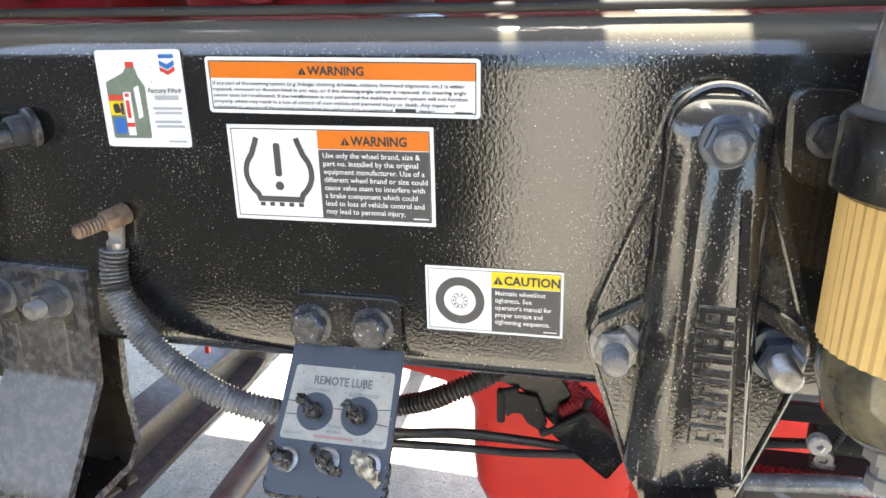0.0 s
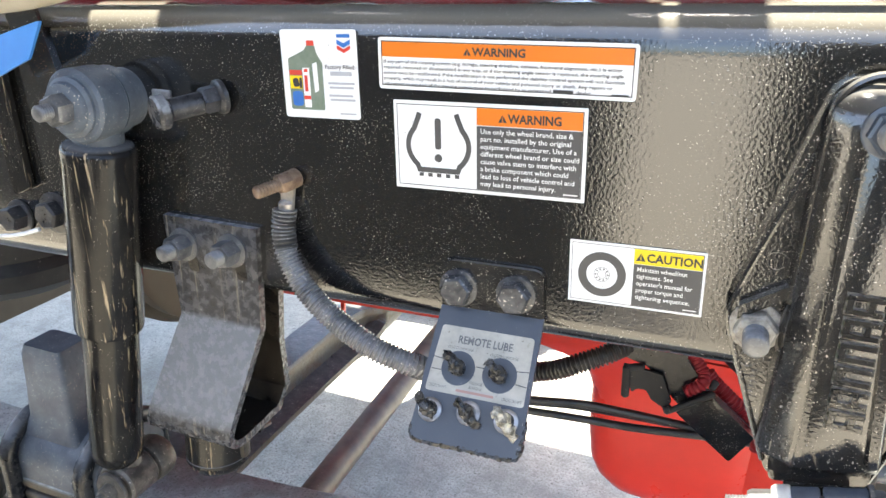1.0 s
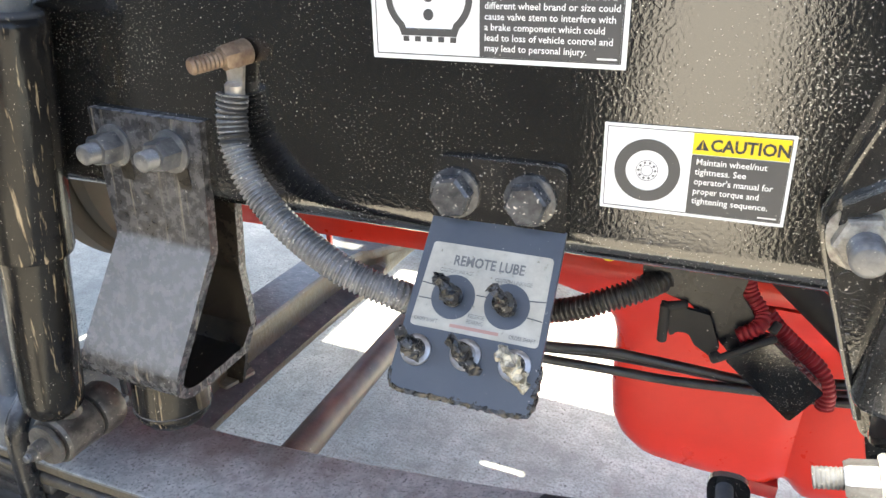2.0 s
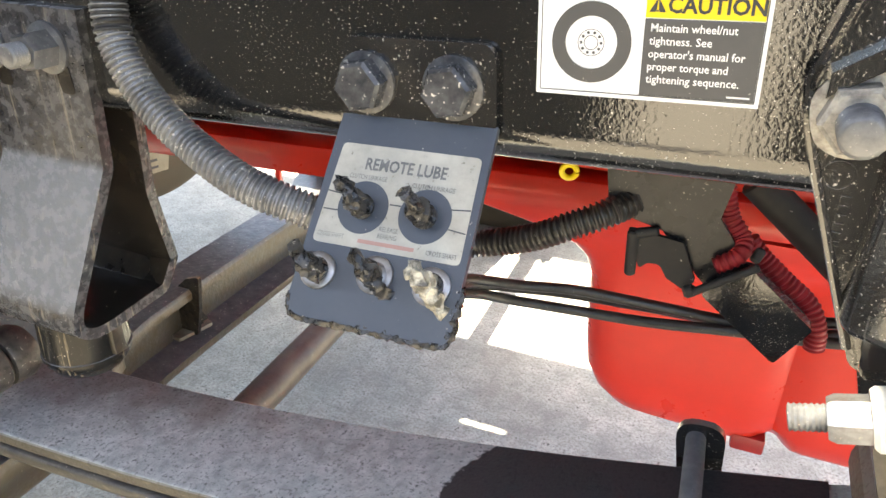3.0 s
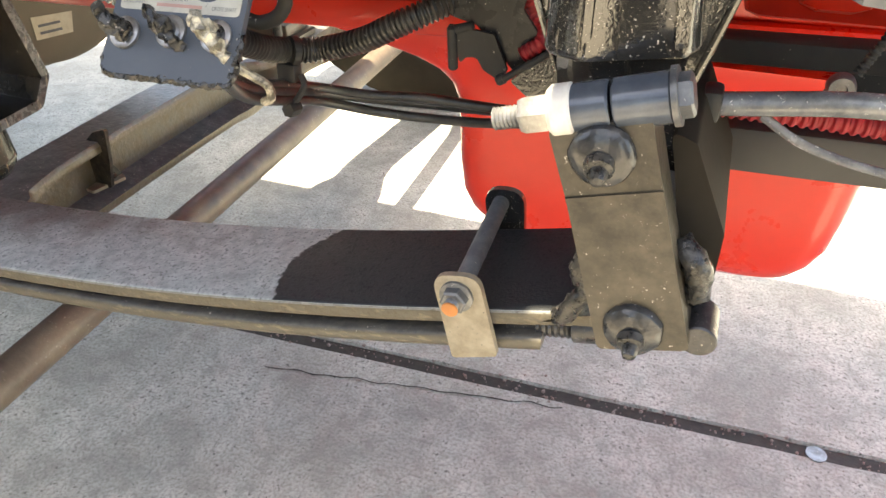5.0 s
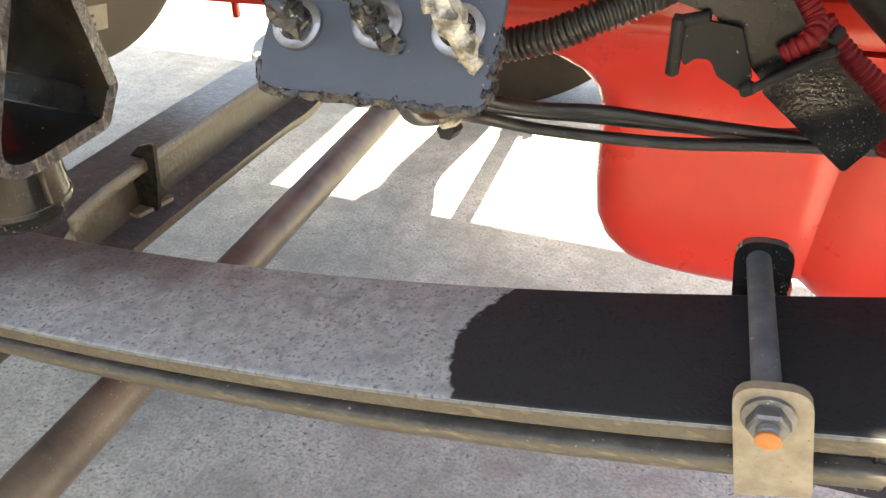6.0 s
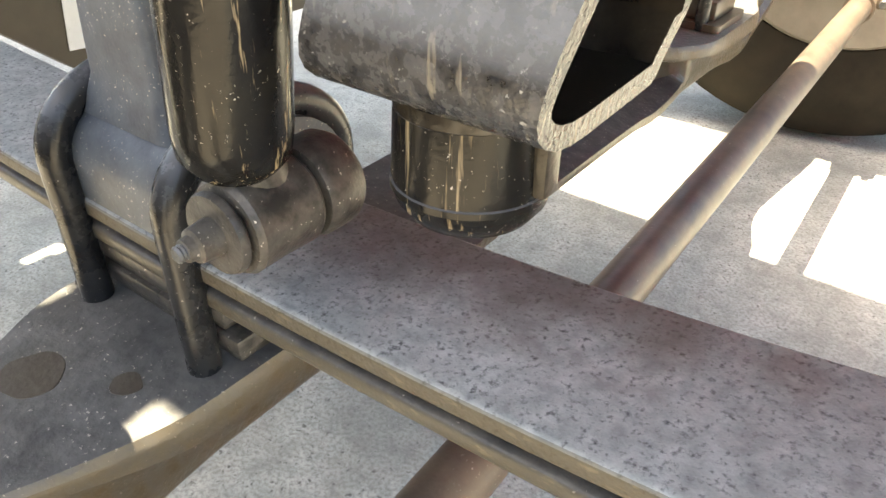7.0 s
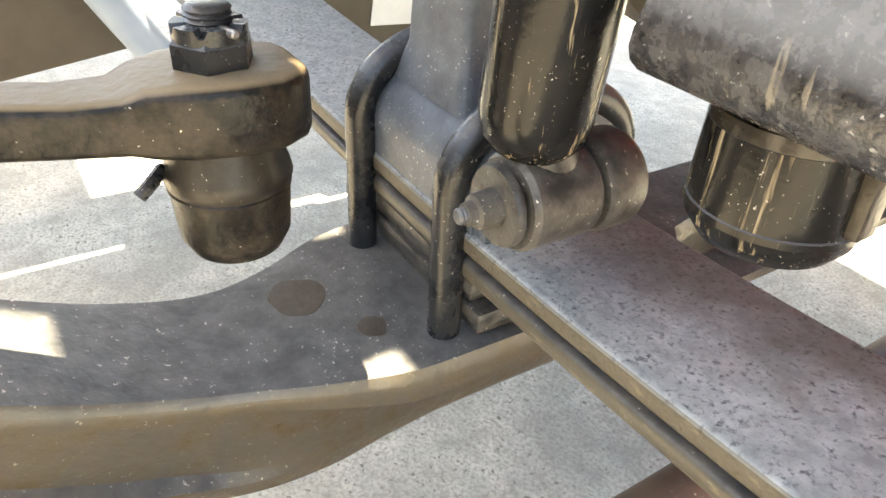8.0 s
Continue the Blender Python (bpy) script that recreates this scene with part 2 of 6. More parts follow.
M_TYRE = mat("tyre_rubber", (0.014, 0.0115, 0.009), (0.028, 0.023, 0.017), 0.8, 0, 8, 0.2, 120, specular=0.15)
M_RIM = mat("dusty_rim", (0.22, 0.195, 0.17), (0.16, 0.14, 0.12), 0.4, 0.4, 10)
M_SHADE_PANEL = mat("dark_shade_panel", (0.05, 0.05, 0.055), (0.06, 0.06, 0.062), 0.4, 0, 3)
M_BROWNPANEL = mat("brown_grey_panel", (0.075, 0.058, 0.04), (0.1, 0.08, 0.055), 0.6, 0, 9, 0.1, 120)
M_CHAR = mat("charcoal_beam", (0.045, 0.043, 0.042), (0.06, 0.057, 0.053), 0.55, 0, 15, 0.1, 200)
M_TAR = mat("joint_tar", (0.03, 0.026, 0.023), (0.055, 0.048, 0.04), 0.7, 0, 60, 0.6, 200)
M_PEBBLE = mat("pebble", (0.20, 0.12, 0.105), (0.30, 0.26, 0.23), 0.7, 0, 200)
M_WALL = mat("dark_wall_paint", (0.035, 0.035, 0.038), (0.05, 0.05, 0.05), 0.6, 0, 2)
M_ORANGEMARK = mat("orange_paint_mark", (0.55, 0.20, 0.05), (0.45, 0.17, 0.05), 0.5)

M_DIRT = mat("dusty_tan_yard", (0.33, 0.295, 0.24), (0.40, 0.36, 0.30), 0.9, 0, 3, 0.8, 90)
M_BOOT = mat("oily_dust_boot", (0.012, 0.011, 0.010), (0.045, 0.036, 0.026), 0.34, 0, 50, 0.2, 300, DUST, 0.045, 420, specular=0.35, top=(0.20, 0.17, 0.13), top_range=(0.5, 0.95, 0.7))
M_ARM = mat("oily_forged_iron", (0.008, 0.007, 0.006), (0.040, 0.031, 0.022), 0.34, 0, 60, 0.9, 160, DUST, 0.05, 260, specular=0.28, spread=0.1, top=(0.28, 0.218, 0.142), top_range=(0.6, 0.9, 0.9))
M_EYE = mat("grimy_eye_iron", (0.030, 0.028, 0.026), (0.11, 0.10, 0.088), 0.36, 0, 70, 0.5, 260, DUST, 0.07, 340, specular=0.45, spread=0.14)
M_ARMDUST = mat("yellowed_label", (0.30, 0.27, 0.20), (0.38, 0.34, 0.26), 0.6, 0, 60)
M_STAIN_SHADE = mat("brown_stain_and_shade", (0.068, 0.055, 0.04), (0.10, 0.084, 0.064), 0.3, 0, 90, 0.3, 300)
# concrete: broad stains, grain and dark pits
M_CONCRETE = mat("worn_concrete", (0.35, 0.352, 0.316), (0.565, 0.568, 0.51), 0.75, 0, 6, 1.0, 240, (0.13, 0.127, 0.112), 0.125, 120, spread=0.11)
n, k = M_CONCRETE.node_tree.nodes, M_CONCRETE.node_tree.links.new
p = n["Principled BSDF"]
under = p.inputs["Base Color"].links[0].from_socket
geo = n.new("ShaderNodeNewGeometry")
for size, low_, high_, dark, amount in ((190.0, 0.44, 0.62, (0.20, 0.193, 0.172), 0.68), (32.0, 0.48, 0.66, (0.25, 0.246, 0.215), 0.6), (380.0, 0.60, 0.66, (0.68, 0.67, 0.61), 0.7)):
    grain = n.new("ShaderNodeTexNoise")
    grain.inputs["Scale"].default_value, grain.inputs["Detail"].default_value, grain.inputs["Roughness"].default_value = size, 5, 0.7
    k(geo.outputs["Position"], grain.inputs["Vector"])
    cut = n.new("ShaderNodeMapRange")
    cut.inputs["From Min"].default_value, cut.inputs["From Max"].default_value, cut.inputs["To Max"].default_value = low_, high_, amount
    k(grain.outputs["Fac"], cut.inputs["Value"])
    mixed = n.new("ShaderNodeMix")
    mixed.data_type = "RGBA"
    mixed.inputs["B"].default_value = (*dark, 1)
    k(cut.outputs[0], mixed.inputs["Factor"])
    k(under, mixed.inputs["A"])
    under = mixed.outputs["Result"]
k(under, p.inputs["Base Color"])


# ---- mesh helpers ----
BASE = {}


def thing(name, at, label, category, group="", kind=""):
    ob = new(name)
    ob.location = at
    ob.empty_display_size = 0.02
    BASE[ob.name] = Vector(at)
    return tagged(ob, label, category, group, kind)


def finish(bm, name, material, angle=35, smooth=True):
    bmesh.ops.recalc_face_normals(bm, faces=bm.faces)
    me = bpy.data.meshes.new(name)
    bm.to_mesh(me)
    bm.free()
    if smooth:
        me.shade_smooth()
        me.set_sharp_from_angle(angle=radians(angle))
    me.materials.append(material)
    return me


def part(name, bm, material, parent, label="", angle=35):
    """Links a bmesh in world places as one mesh under a thing or a part."""
    base = BASE[parent.name]
    bmesh.ops.translate(bm, verts=bm.verts, vec=-base)
    ob = new(name, finish(bm, name, material, angle))
    ob.parent = parent
    BASE[ob.name] = base
    return tagged(ob, label)


def solo(name, bm, material, label, category, group="", kind="", at=None, angle=35):
    """A thing that is one mesh."""
    if at is not None:
        bmesh.ops.translate(bm, verts=bm.verts, vec=-Vector(at))
    ob = new(name, finish(bm, name, material, angle))
    if at is not None:
        ob.location = at
    BASE[ob.name] = Vector(at or (0, 0, 0))
    return tagged(ob, label, category, group, kind)


def B():
    return bmesh.new()


def bevel(bm, geom_faces, width, segments=2, angle=30):
    edges = {e for f in geom_faces if f.is_valid for e in f.edges if len(e.link_faces) == 2 and e.calc_face_angle(0) > radians(angle)}
    if edges and width > 0:
        bmesh.ops.bevel(bm, geom=list(edges), offset=width, segments=segments, affect="EDGES", profile=0.5, clamp_overlap=True)


def box(bm, lo, hi, width=0.0, segments=2):
    lo, hi = Vector(lo), Vector(hi)
    v = bmesh.ops.create_cube(bm, size=1, matrix=Matrix.Translation((lo + hi) / 2) @ Matrix.Diagonal((*(hi - lo), 1)))["verts"]
    bevel(bm, {f for x in v for f in x.link_faces}, width, segments)


def axes(d):
    d = Vector(d).normalized()
    a = d.cross((0, 0, 1)) if abs(d.z) < 0.9 else d.cross((1, 0, 0))
    a.normalize()
    return d, a, d.cross(a)


def ring_loft(bm, rings, cap=True):
    """Skins a row of closed rings of places."""
    rows = [[bm.verts.new(p) for p in r] for r in rings]
    made = []
    for a, b in zip(rows, rows[1:]):
        for i in range(len(a)):
            j = (i + 1) % len(a)
            made.append(bm.faces.new((a[i], a[j], b[j], b[i])))
    if cap:
        made.append(bm.faces.new(rows[0]))
        made.append(bm.faces.new(rows[-1]))
    return made


def lathe(bm, origin, direction, profile, n=28, turn=0.0):
    """profile: rows of (distance along the axis, radius)."""
    d, a, b = axes(direction)
    o = Vector(origin)
    ring_loft(bm, [[o + d * h + (a * math.cos(turn + 2 * math.pi * i / n) + b * math.sin(turn + 2 * math.pi * i / n)) * r for i in range(n)] for h, r in profile])


def rod(bm, p, q, r, n=20, edge=0.001):
    p, q = Vector(p), Vector(q)
    h = (q - p).length
    edge = min(edge, r * 0.4, h * 0.3)
    lathe(bm, p, q - p, [(0, r - edge), (edge, r), (h - edge, r), (h, r - edge)], n)


def hexagon(bm, p, q, flats, turn=0.0):
    """A hexagon nut or head with chamfered ends."""
    p, q = Vector(p), Vector(q)
    h, r = (q - p).length, flats / 2 / math.cos(math.pi / 6)
    lathe(bm, p, q - p, [(0, r), (h * 0.82, r), (h, r * 0.86)], 6, turn)


def thread(bm, p, q, r, pitch=0.0018, n=16):
    p, q = Vector(p), Vector(q)
    h = (q - p).length
    count = max(int(h / pitch), 2)
    rows = [(0, r * 0.8)]
    for i in range(count):
        rows += [((i + 0.25) * h / count, r), ((i + 0.75) * h / count, r * 0.88)]
    lathe(bm, p, q - p, rows + [(h, r * 0.75)], n)


def curve_points(points, step):
    """Places along a smooth line through the points."""
    ps = [Vector(p) for p in points]
    ps = [ps[0] * 2 - ps[1]] + ps + [ps[-1] * 2 - ps[-2]]
    out = []
    for a, b, c, d in zip(ps, ps[1:], ps[2:], ps[3:]):
        n = max(int((c - b).length / step), 2)
        for i in range(n):
            t = i / n
            out.append(0.5 * ((2 * b) + (c - a) * t + (2 * a - 5 * b + 4 * c - d) * t * t + (3 * b - a - 3 * c + d) * t ** 3))
    return out + [ps[-2]]


def tube(bm, points, radius, step=0.006, n=14, ribs=None):
    """A bent tube; ribs: the rib spacing and depth of a corrugated one."""
    line = curve_points(points, ribs[0] / 4 if ribs else step)
    rings, normal = [], None
    for i, p in enumerate(line):
        d = (line[min(i + 1, len(line) - 1)] - line[max(i - 1, 0)]).normalized()
        normal = (normal - d * normal.dot(d)).normalized() if normal else axes(d)[1]
        other = d.cross(normal)
        r = radius - (ribs[1] if ribs and i % 4 in (2, 3) else 0)
        rings.append([p + (normal * math.cos(2 * math.pi * k / n) + other * math.sin(2 * math.pi * k / n)) * r for k in range(n)])
    ring_loft(bm, rings)


def rounded(poly, radius, n=5):
    """A polygon of 2D points with its corners rounded; radius: one or one for each corner."""
    out, m = [], len(poly)
    for i in range(m):
        p, q, s = Vector(poly[i - 1]), Vector(poly[i]), Vector(poly[(i + 1) % m])
        r = radius[i] if isinstance(radius, (list, tuple)) else radius
        a, b = (p - q).normalized(), (s - q).normalized()
        half = a.angle(b, math.pi) / 2
        if r <= 0 or half > 1.55:
            out.append(q)
            continue
        cut = min(r / math.tan(half), 0.48 * (p - q).length, 0.48 * (s - q).length)
        t0, t1 = q + a * cut, q + b * cut
        for k in range(n + 1):
            t = k / n
            out.append(t0 * (1 - t) ** 2 + q * 2 * t * (1 - t) + t1 * t * t)
    return out


def slab(bm, poly, frame_of, depth, width=0.0, segments=2):
    """A plate of an outline; frame_of maps (u, v, w) to a place, w from 0 to depth."""
    rings = [[Vector(frame_of(p[0], p[1], w)) for p in poly] for w in (0, depth)]
    faces = ring_loft(bm, rings)
    bevel(bm, faces, width, segments)


def xz(y):
    """Maps an outline in x and z to a plate that grows towards the viewer's side (minus y) from the plane y."""
    return lambda u, v, w: (u, y - w, v)


def yz(x):
    return lambda u, v, w: (x + w, u, v)


def xy(z):
    return lambda u, v, w: (u, v, z + w)


SLOPE = 0.034


def up(x, z):
    """The height of a place on the rail, which rises a little along x."""
    return z + SLOPE * x


def shear(bm):
    for v in bm.verts:
        v.co.z += SLOPE * v.co.x


def text_mesh(bm, body, size, to_world, width=None, align="LEFT", spacing=1.0, line=1.0, bold=0.0):
    """Adds lettering to a bmesh, flat, mapped by to_world(u, v). width: scaled to fit it."""
    cu = bpy.data.curves.new("lettering", "FONT")
    cu.body, cu.size, cu.align_x, cu.space_character, cu.space_line, cu.resolution_u, cu.offset = body, size, align, spacing, line, 2, bold
    ob = new("lettering", cu)
    bpy.context.view_layer.update()
    me = bpy.data.meshes.new_from_object(ob.evaluated_get(bpy.context.evaluated_depsgraph_get()))
    bpy.data.objects.remove(ob)
    bpy.data.curves.remove(cu)
    xs = [v.co.x for v in me.vertices] or [0]
    k = width / (max(xs) - min(xs)) if width else 1
    vs = [bm.verts.new(to_world(v.co.x * k, v.co.y)) for v in me.vertices]
    for f in me.polygons:
        try:
            bm.faces.new([vs[i] for i in f.vertices])
        except ValueError:
            pass
    bpy.data.meshes.remove(me)


# ---- ground ----
def ground_y(x):
    return 0.466 + 0.048 * x


bm = B()
far, lip = 400.0, 0.016
rows = [[(x, ground_y(x) + s * lip + (0 if abs(x) > 5 else 0.002 * noise.noise((x * 14, s * 3, 1))), 0) for x in [-far, -6] + [-3 + 0.05 * i for i in range(121)] + [6, far]] for s in (-1, 1)]
for s, row in zip((-1, 1), rows):
    top = [bm.verts.new(p) for p in row]
    mid = [bm.verts.new((p[0], s * (0.62 if s < 0 else 2.6) + (0 if abs(p[0]) > 5 else 0.05 * noise.noise((p[0] * 3, s * 7, 4))), 0)) for p in row]
    out = [bm.verts.new((p[0], s * far, 0)) for p in row]
    low = [bm.verts.new((p[0], p[1] - s * 0.003, -0.008)) for p in row]
    for i in range(len(row) - 1):
        bm.faces.new((top[i], top[i + 1], mid[i + 1], mid[i]))
        bm.faces.new((mid[i], mid[i + 1], out[i + 1], out[i])).material_index = 1
        bm.faces.new((top[i], top[i + 1], low[i + 1], low[i]))
    rows[0 if s < 0 else 1] = low
for i in range(len(rows[0]) - 1):
    bm.faces.new((rows[0][i], rows[0][i + 1], rows[1][i + 1], rows[1][i]))
bmesh.ops.recalc_face_normals(bm, faces=bm.faces)
me = bpy.data.meshes.new("ground")
bm.to_mesh(me)
bm.free()
me.materials.append(M_CONCRETE)
me.materials.append(M_DIRT)
ground = tagged(new("ground", me), "stained grey concrete yard with a tarred joint and fine cracks", "ground", kind="structure")

# tar in the joint, the crack and loose bits
bm = B()
ring = [-3 + 0.04 * i for i in range(151)]
vs = [[bm.verts.new((x, ground_y(x) + s * 0.0125, -0.0045 + 0.003 * noise.noise((x * 20, s, 0)))) for x in ring] for s in (-1, 0, 1)]
for a, b in zip(vs, vs[1:]):
    for i in range(len(ring) - 1):
        bm.faces.new((a[i], a[i + 1], b[i + 1], b[i]))
solo("joint_filler", bm, M_TAR, "dark tar filling in the concrete joint", "joint filler", kind="structure")
bm = B()
line = [(-0.372 + 0.5 * i / 40, 0.361 + 0.083 * i / 40 + 0.008 * noise.noise((i * 0.35, 2, 0))) for i in range(41)]
vs = [[bm.verts.new((x, y + s * 0.0018 * (0.5 + abs(noise.noise((x * 30, 5, 0)))), 0.0015)) for x, y in line] for s in (-1, 1)]
for i in range(40):
    bm.faces.new((vs[0][i], vs[0][i + 1], vs[1][i + 1], vs[1][i]))
solo("ground_crack", bm, M_TAR, "thin dark crack running across the concrete", "crack", kind="structure")
rng = random.Random(4)
bm = B()
for i in range(240):
    x = rng.uniform(-0.5, 0.75)
    r = rng.choice((0.0010, 0.0014, 0.0019, 0.0030)) * rng.uniform(0.8, 1.2)
    v = bmesh.ops.create_icosphere(bm, subdivisions=1, radius=r, matrix=pose(x, ground_y(x) + rng.gauss(0, 0.011), -0.002 + r * 0.4, rng.uniform(0, 90), rng.uniform(0, 90), 0))["verts"]
solo("pebbles", bm, M_PEBBLE, "small loose pebbles lying in the tarred joint", "pebbles", kind="stuff")
bm = B()
lathe(bm, (0.507, 0.4835, 0.0), (0, 0, 1), [(0.0, 0.007), (0, 0.015), (0.0025, 0.015), (0.0025, 0.007)], 24)
solo("flat_washer", bm, M_ZINC, "small grey steel washer lying on the concrete", "washer", at=(0.507, 0.4835, 0))

# ---- frame rail ----
bm = B()
outline = rounded([(0, 0.785), (0.092, 0.785), (0.092, 0.794), (0.009, 0.794), (0.009, 1.040), (0.092, 1.040), (0.092, 1.049), (0, 1.049)], [0.022, 0, 0, 0.010, 0.010, 0, 0, 0.036], 10)
ring_loft(bm, [[(x, p[0], p[1]) for p in outline] for x in [-1.7 + 0.1 * i for i in range(33)]])
shear(bm)
chassis = thing("chassis_frame", (0, 0.4, 0.785), "glossy black steel chassis rails, dusty on top, with painted glint specks", "chassis")
part("near_rail", bm, M_RAIL, chassis, "black rail with painted glint specks, carrying the labels", angle=50)
bm = B()
box(bm, (-1.7, 0.775, 0.785), (1.5, 0.865, 1.049), 0.012)
box(bm, (-1.25, 0.05, 0.83), (-1.15, 0.80, 0.99), 0.01)
shear(bm)
part("far_rail", bm, M_CAST, chassis)
bm = B()
tube(bm, [(-1.0, 0.012, up(-1.0, 1.053)), (-0.4, 0.014, up(-0.4, 1.054)), (0.0, 0.013, up(0, 1.053)), (0.5, 0.014, up(0.5, 1.054)), (1.0, 0.014, up(1, 1.054))], 0.0035, 0.03)
part("edge_trim", bm, M_RUBBER, chassis, "thin black rubber trim")


# ---- labels on the rail ----
def flat(bm, poly, place, depth):
    vs = [bm.verts.new(place(u, v, depth)) for u, v in poly]
    bm.faces.new(vs)


def rect(u0, v0, u1, v1):
    return [(u0, v0), (u1, v0), (u1, v1), (u0, v1)]


def label_thing(name, corner, right, down, label, category):
    """corner: upper left; right, down: the two edges as (dx, dz). Gives the thing and a map from label metres to places."""
    t = thing(name, (corner[0], -0.0005, corner[1]), label, category, "labels on the rail")
    r, d = Vector((right[0], 0, right[1])), Vector((down[0], 0, down[1]))
    r1, d1 = r.normalized(), d.normalized()

    def place(u, v, depth=0.0):
        p = Vector((corner[0], -0.0006 - depth, corner[1])) + r1 * u + d1 * v
        return p
    return t, place, r.length, d.length


def sheet(t, place, w, h, radius, material=M_WHITE):
    bm = B()
    slab(bm, rounded(rect(0, 0, w, h), radius), place, 0.0004)
    part("sheet", bm, material, t)


def printed(t, name, place, shapes, material, depth=0.0007, label=""):
    if name in ("plain_bar", "chevron_mark", "bottle_patch", "stripe_mark") and len(shapes) > 1:
        return [printed(t, name, place, [poly], material, depth, label) for poly in shapes]
    bm = B()
    for poly in shapes:
        flat(bm, poly, place, depth)
    return part(name, bm, material, t, label)


def words(t, name, place, lines, material, depth=0.0010, label=""):
    """lines: rows of (text, u, v of the base line, size, width or None)."""
    bm = B()
    for body, u, v, size, width in lines:
        text_mesh(bm, body, size, lambda a, b: place(u + a, v - b, depth), width, bold=size * (0.028 if size > 0.006 else 0.012))
    return part(name, bm, material, t, label)


def arc(cu, cv, r, a0, a1, n=24):
    return [(cu + r * math.cos(radians(a0 + (a1 - a0) * i / n)), cv + r * math.sin(radians(a0 + (a1 - a0) * i / n))) for i in range(n + 1)]


def ring_shape(cu, cv, r0, r1, n=40):
    a, b = arc(cu, cv, r0, 0, 360, n), arc(cu, cv, r1, 0, 360, n)
    return [[a[i], a[i + 1], b[i + 1], b[i]] for i in range(n)]


def stroke(points, w):
    """A drawn line of a width as quads that meet on their mitres."""
    pts = [Vector(p) for p in points]
    shut = (pts[0] - pts[-1]).length < 1e-6
    count = len(pts) - 1
    dirs = [(q - p).normalized() for p, q in zip(pts, pts[1:])]
    sides = []
    for i in range(count + 1):
        d0 = dirs[i - 1] if i > 0 else (dirs[-1] if shut else dirs[0])
        d1 = dirs[i] if i < count else (dirs[0] if shut else dirs[-1])
        n0, n1 = Vector((-d0.y, d0.x)), Vector((-d1.y, d1.x))
        mid = (n0 + n1).normalized()
        sides.append(mid * (w / 2) / max(mid.dot(n1), 0.4))
    return [[tuple(pts[i] + sides[i]), tuple(pts[i + 1] + sides[i + 1]), tuple(pts[i + 1] - sides[i + 1]), tuple(pts[i] - sides[i])] for i in range(count)]


def alert(u, v, s):
    """The alert triangle with its upright bar left open."""
    return [[(u, v), (u + s / 2, v - s * 0.86), (u + s * 0.44, v - s * 0.2), (u + s * 0.38, v)], [(u + s * 0.62, v), (u + s * 0.56, v - s * 0.2), (u + s / 2, v - s * 0.86), (u + s, v)], [(u + s * 0.42, v - s * 0.03), (u + s * 0.58, v - s * 0.03), (u + s * 0.58, v - s * 0.12), (u + s * 0.42, v - s * 0.12)]]


# steering warning
t, place, w, h = label_thing("steering_warning_label", (-0.166, 1.0175), (0.198, 0.005), (0.0012, -0.039), "white and orange steering warning label stuck on the black rail", "warning label")
sheet(t, place, w, h, 0.003)
printed(t, "border", place, stroke([(0.003, 0.003), (w - 0.003, 0.003), (w - 0.003, h - 0.003), (0.003, h - 0.003), (0.003, 0.003)], 0.0007), M_PRINT, 0.0006)
printed(t, "header_panel", place, [rect(0.0034, 0.0034, w - 0.0034, 0.0145)], M_ORANGE)
words(t, "heading", place, [("WARNING", 0.0775, 0.0117, 0.0082, 0.041)], M_PRINT)
printed(t, "alert_sign", place, alert(0.0705, 0.0117, 0.006), M_PRINT, 0.001)
words(t, "wording", place, [
    ("If any part of the steering system (e.g. linkage, steering driveline, column, front-end alignment, etc.) is either", 0.0045, 0.0192, 0.0034, 0.183),
    ("repaired, removed or disassembled in any way, or if the steering angle sensor is replaced, the steering angle", 0.0045, 0.0234, 0.0034, 0.184),
    ("sensor must be recalibrated. If the recalibration is not performed the stability control system will not function", 0.0045, 0.0276, 0.0034, 0.185),
    ("properly, which may result in a loss of control of your vehicle and personal injury or death. Any repairs or", 0.0045, 0.0318, 0.0034, 0.177),
    ("adjustment to any part of the steering system must be performed by an authorized", 0.0045, 0.0360, 0.0034, 0.133), ("dealer.", 0.156, 0.0360, 0.0034, 0.0115)], M_PRINT)
printed(t, "plain_bar", place, [rect(0.1395, 0.0335, 0.154, 0.0358), rect(0.181, 0.0348, 0.193, 0.0356)], M_PRINT, 0.001)

# wheel and tyre warning
t, place, w, h = label_thing("wheel_warning_label", (-0.153, 0.9705), (0.154, 0.0057), (0.0028, -0.0705), "white, grey and orange wheel warning label with a tyre pressure sign", "warning label")
sheet(t, place, w, h, 0.0008)
printed(t, "border", place, stroke([(0.003, 0.003), (w - 0.003, 0.003), (w - 0.003, h - 0.003), (0.003, h - 0.003), (0.003, 0.003)], 0.0006), M_PRINT, 0.0006)
printed(t, "header_panel", place, [rect(0.0695, 0.0034, w - 0.0034, 0.0165)], M_ORANGE)
printed(t, "grey_panel", place, [rect(0.0695, 0.0171, w - 0.0034, h - 0.0034)], M_DARKGREY)
words(t, "heading", place, [("WARNING", 0.0945, 0.0136, 0.0092, 0.041)], M_PRINT)
printed(t, "alert_sign", place, alert(0.0868, 0.0136, 0.0068), M_PRINT, 0.001)
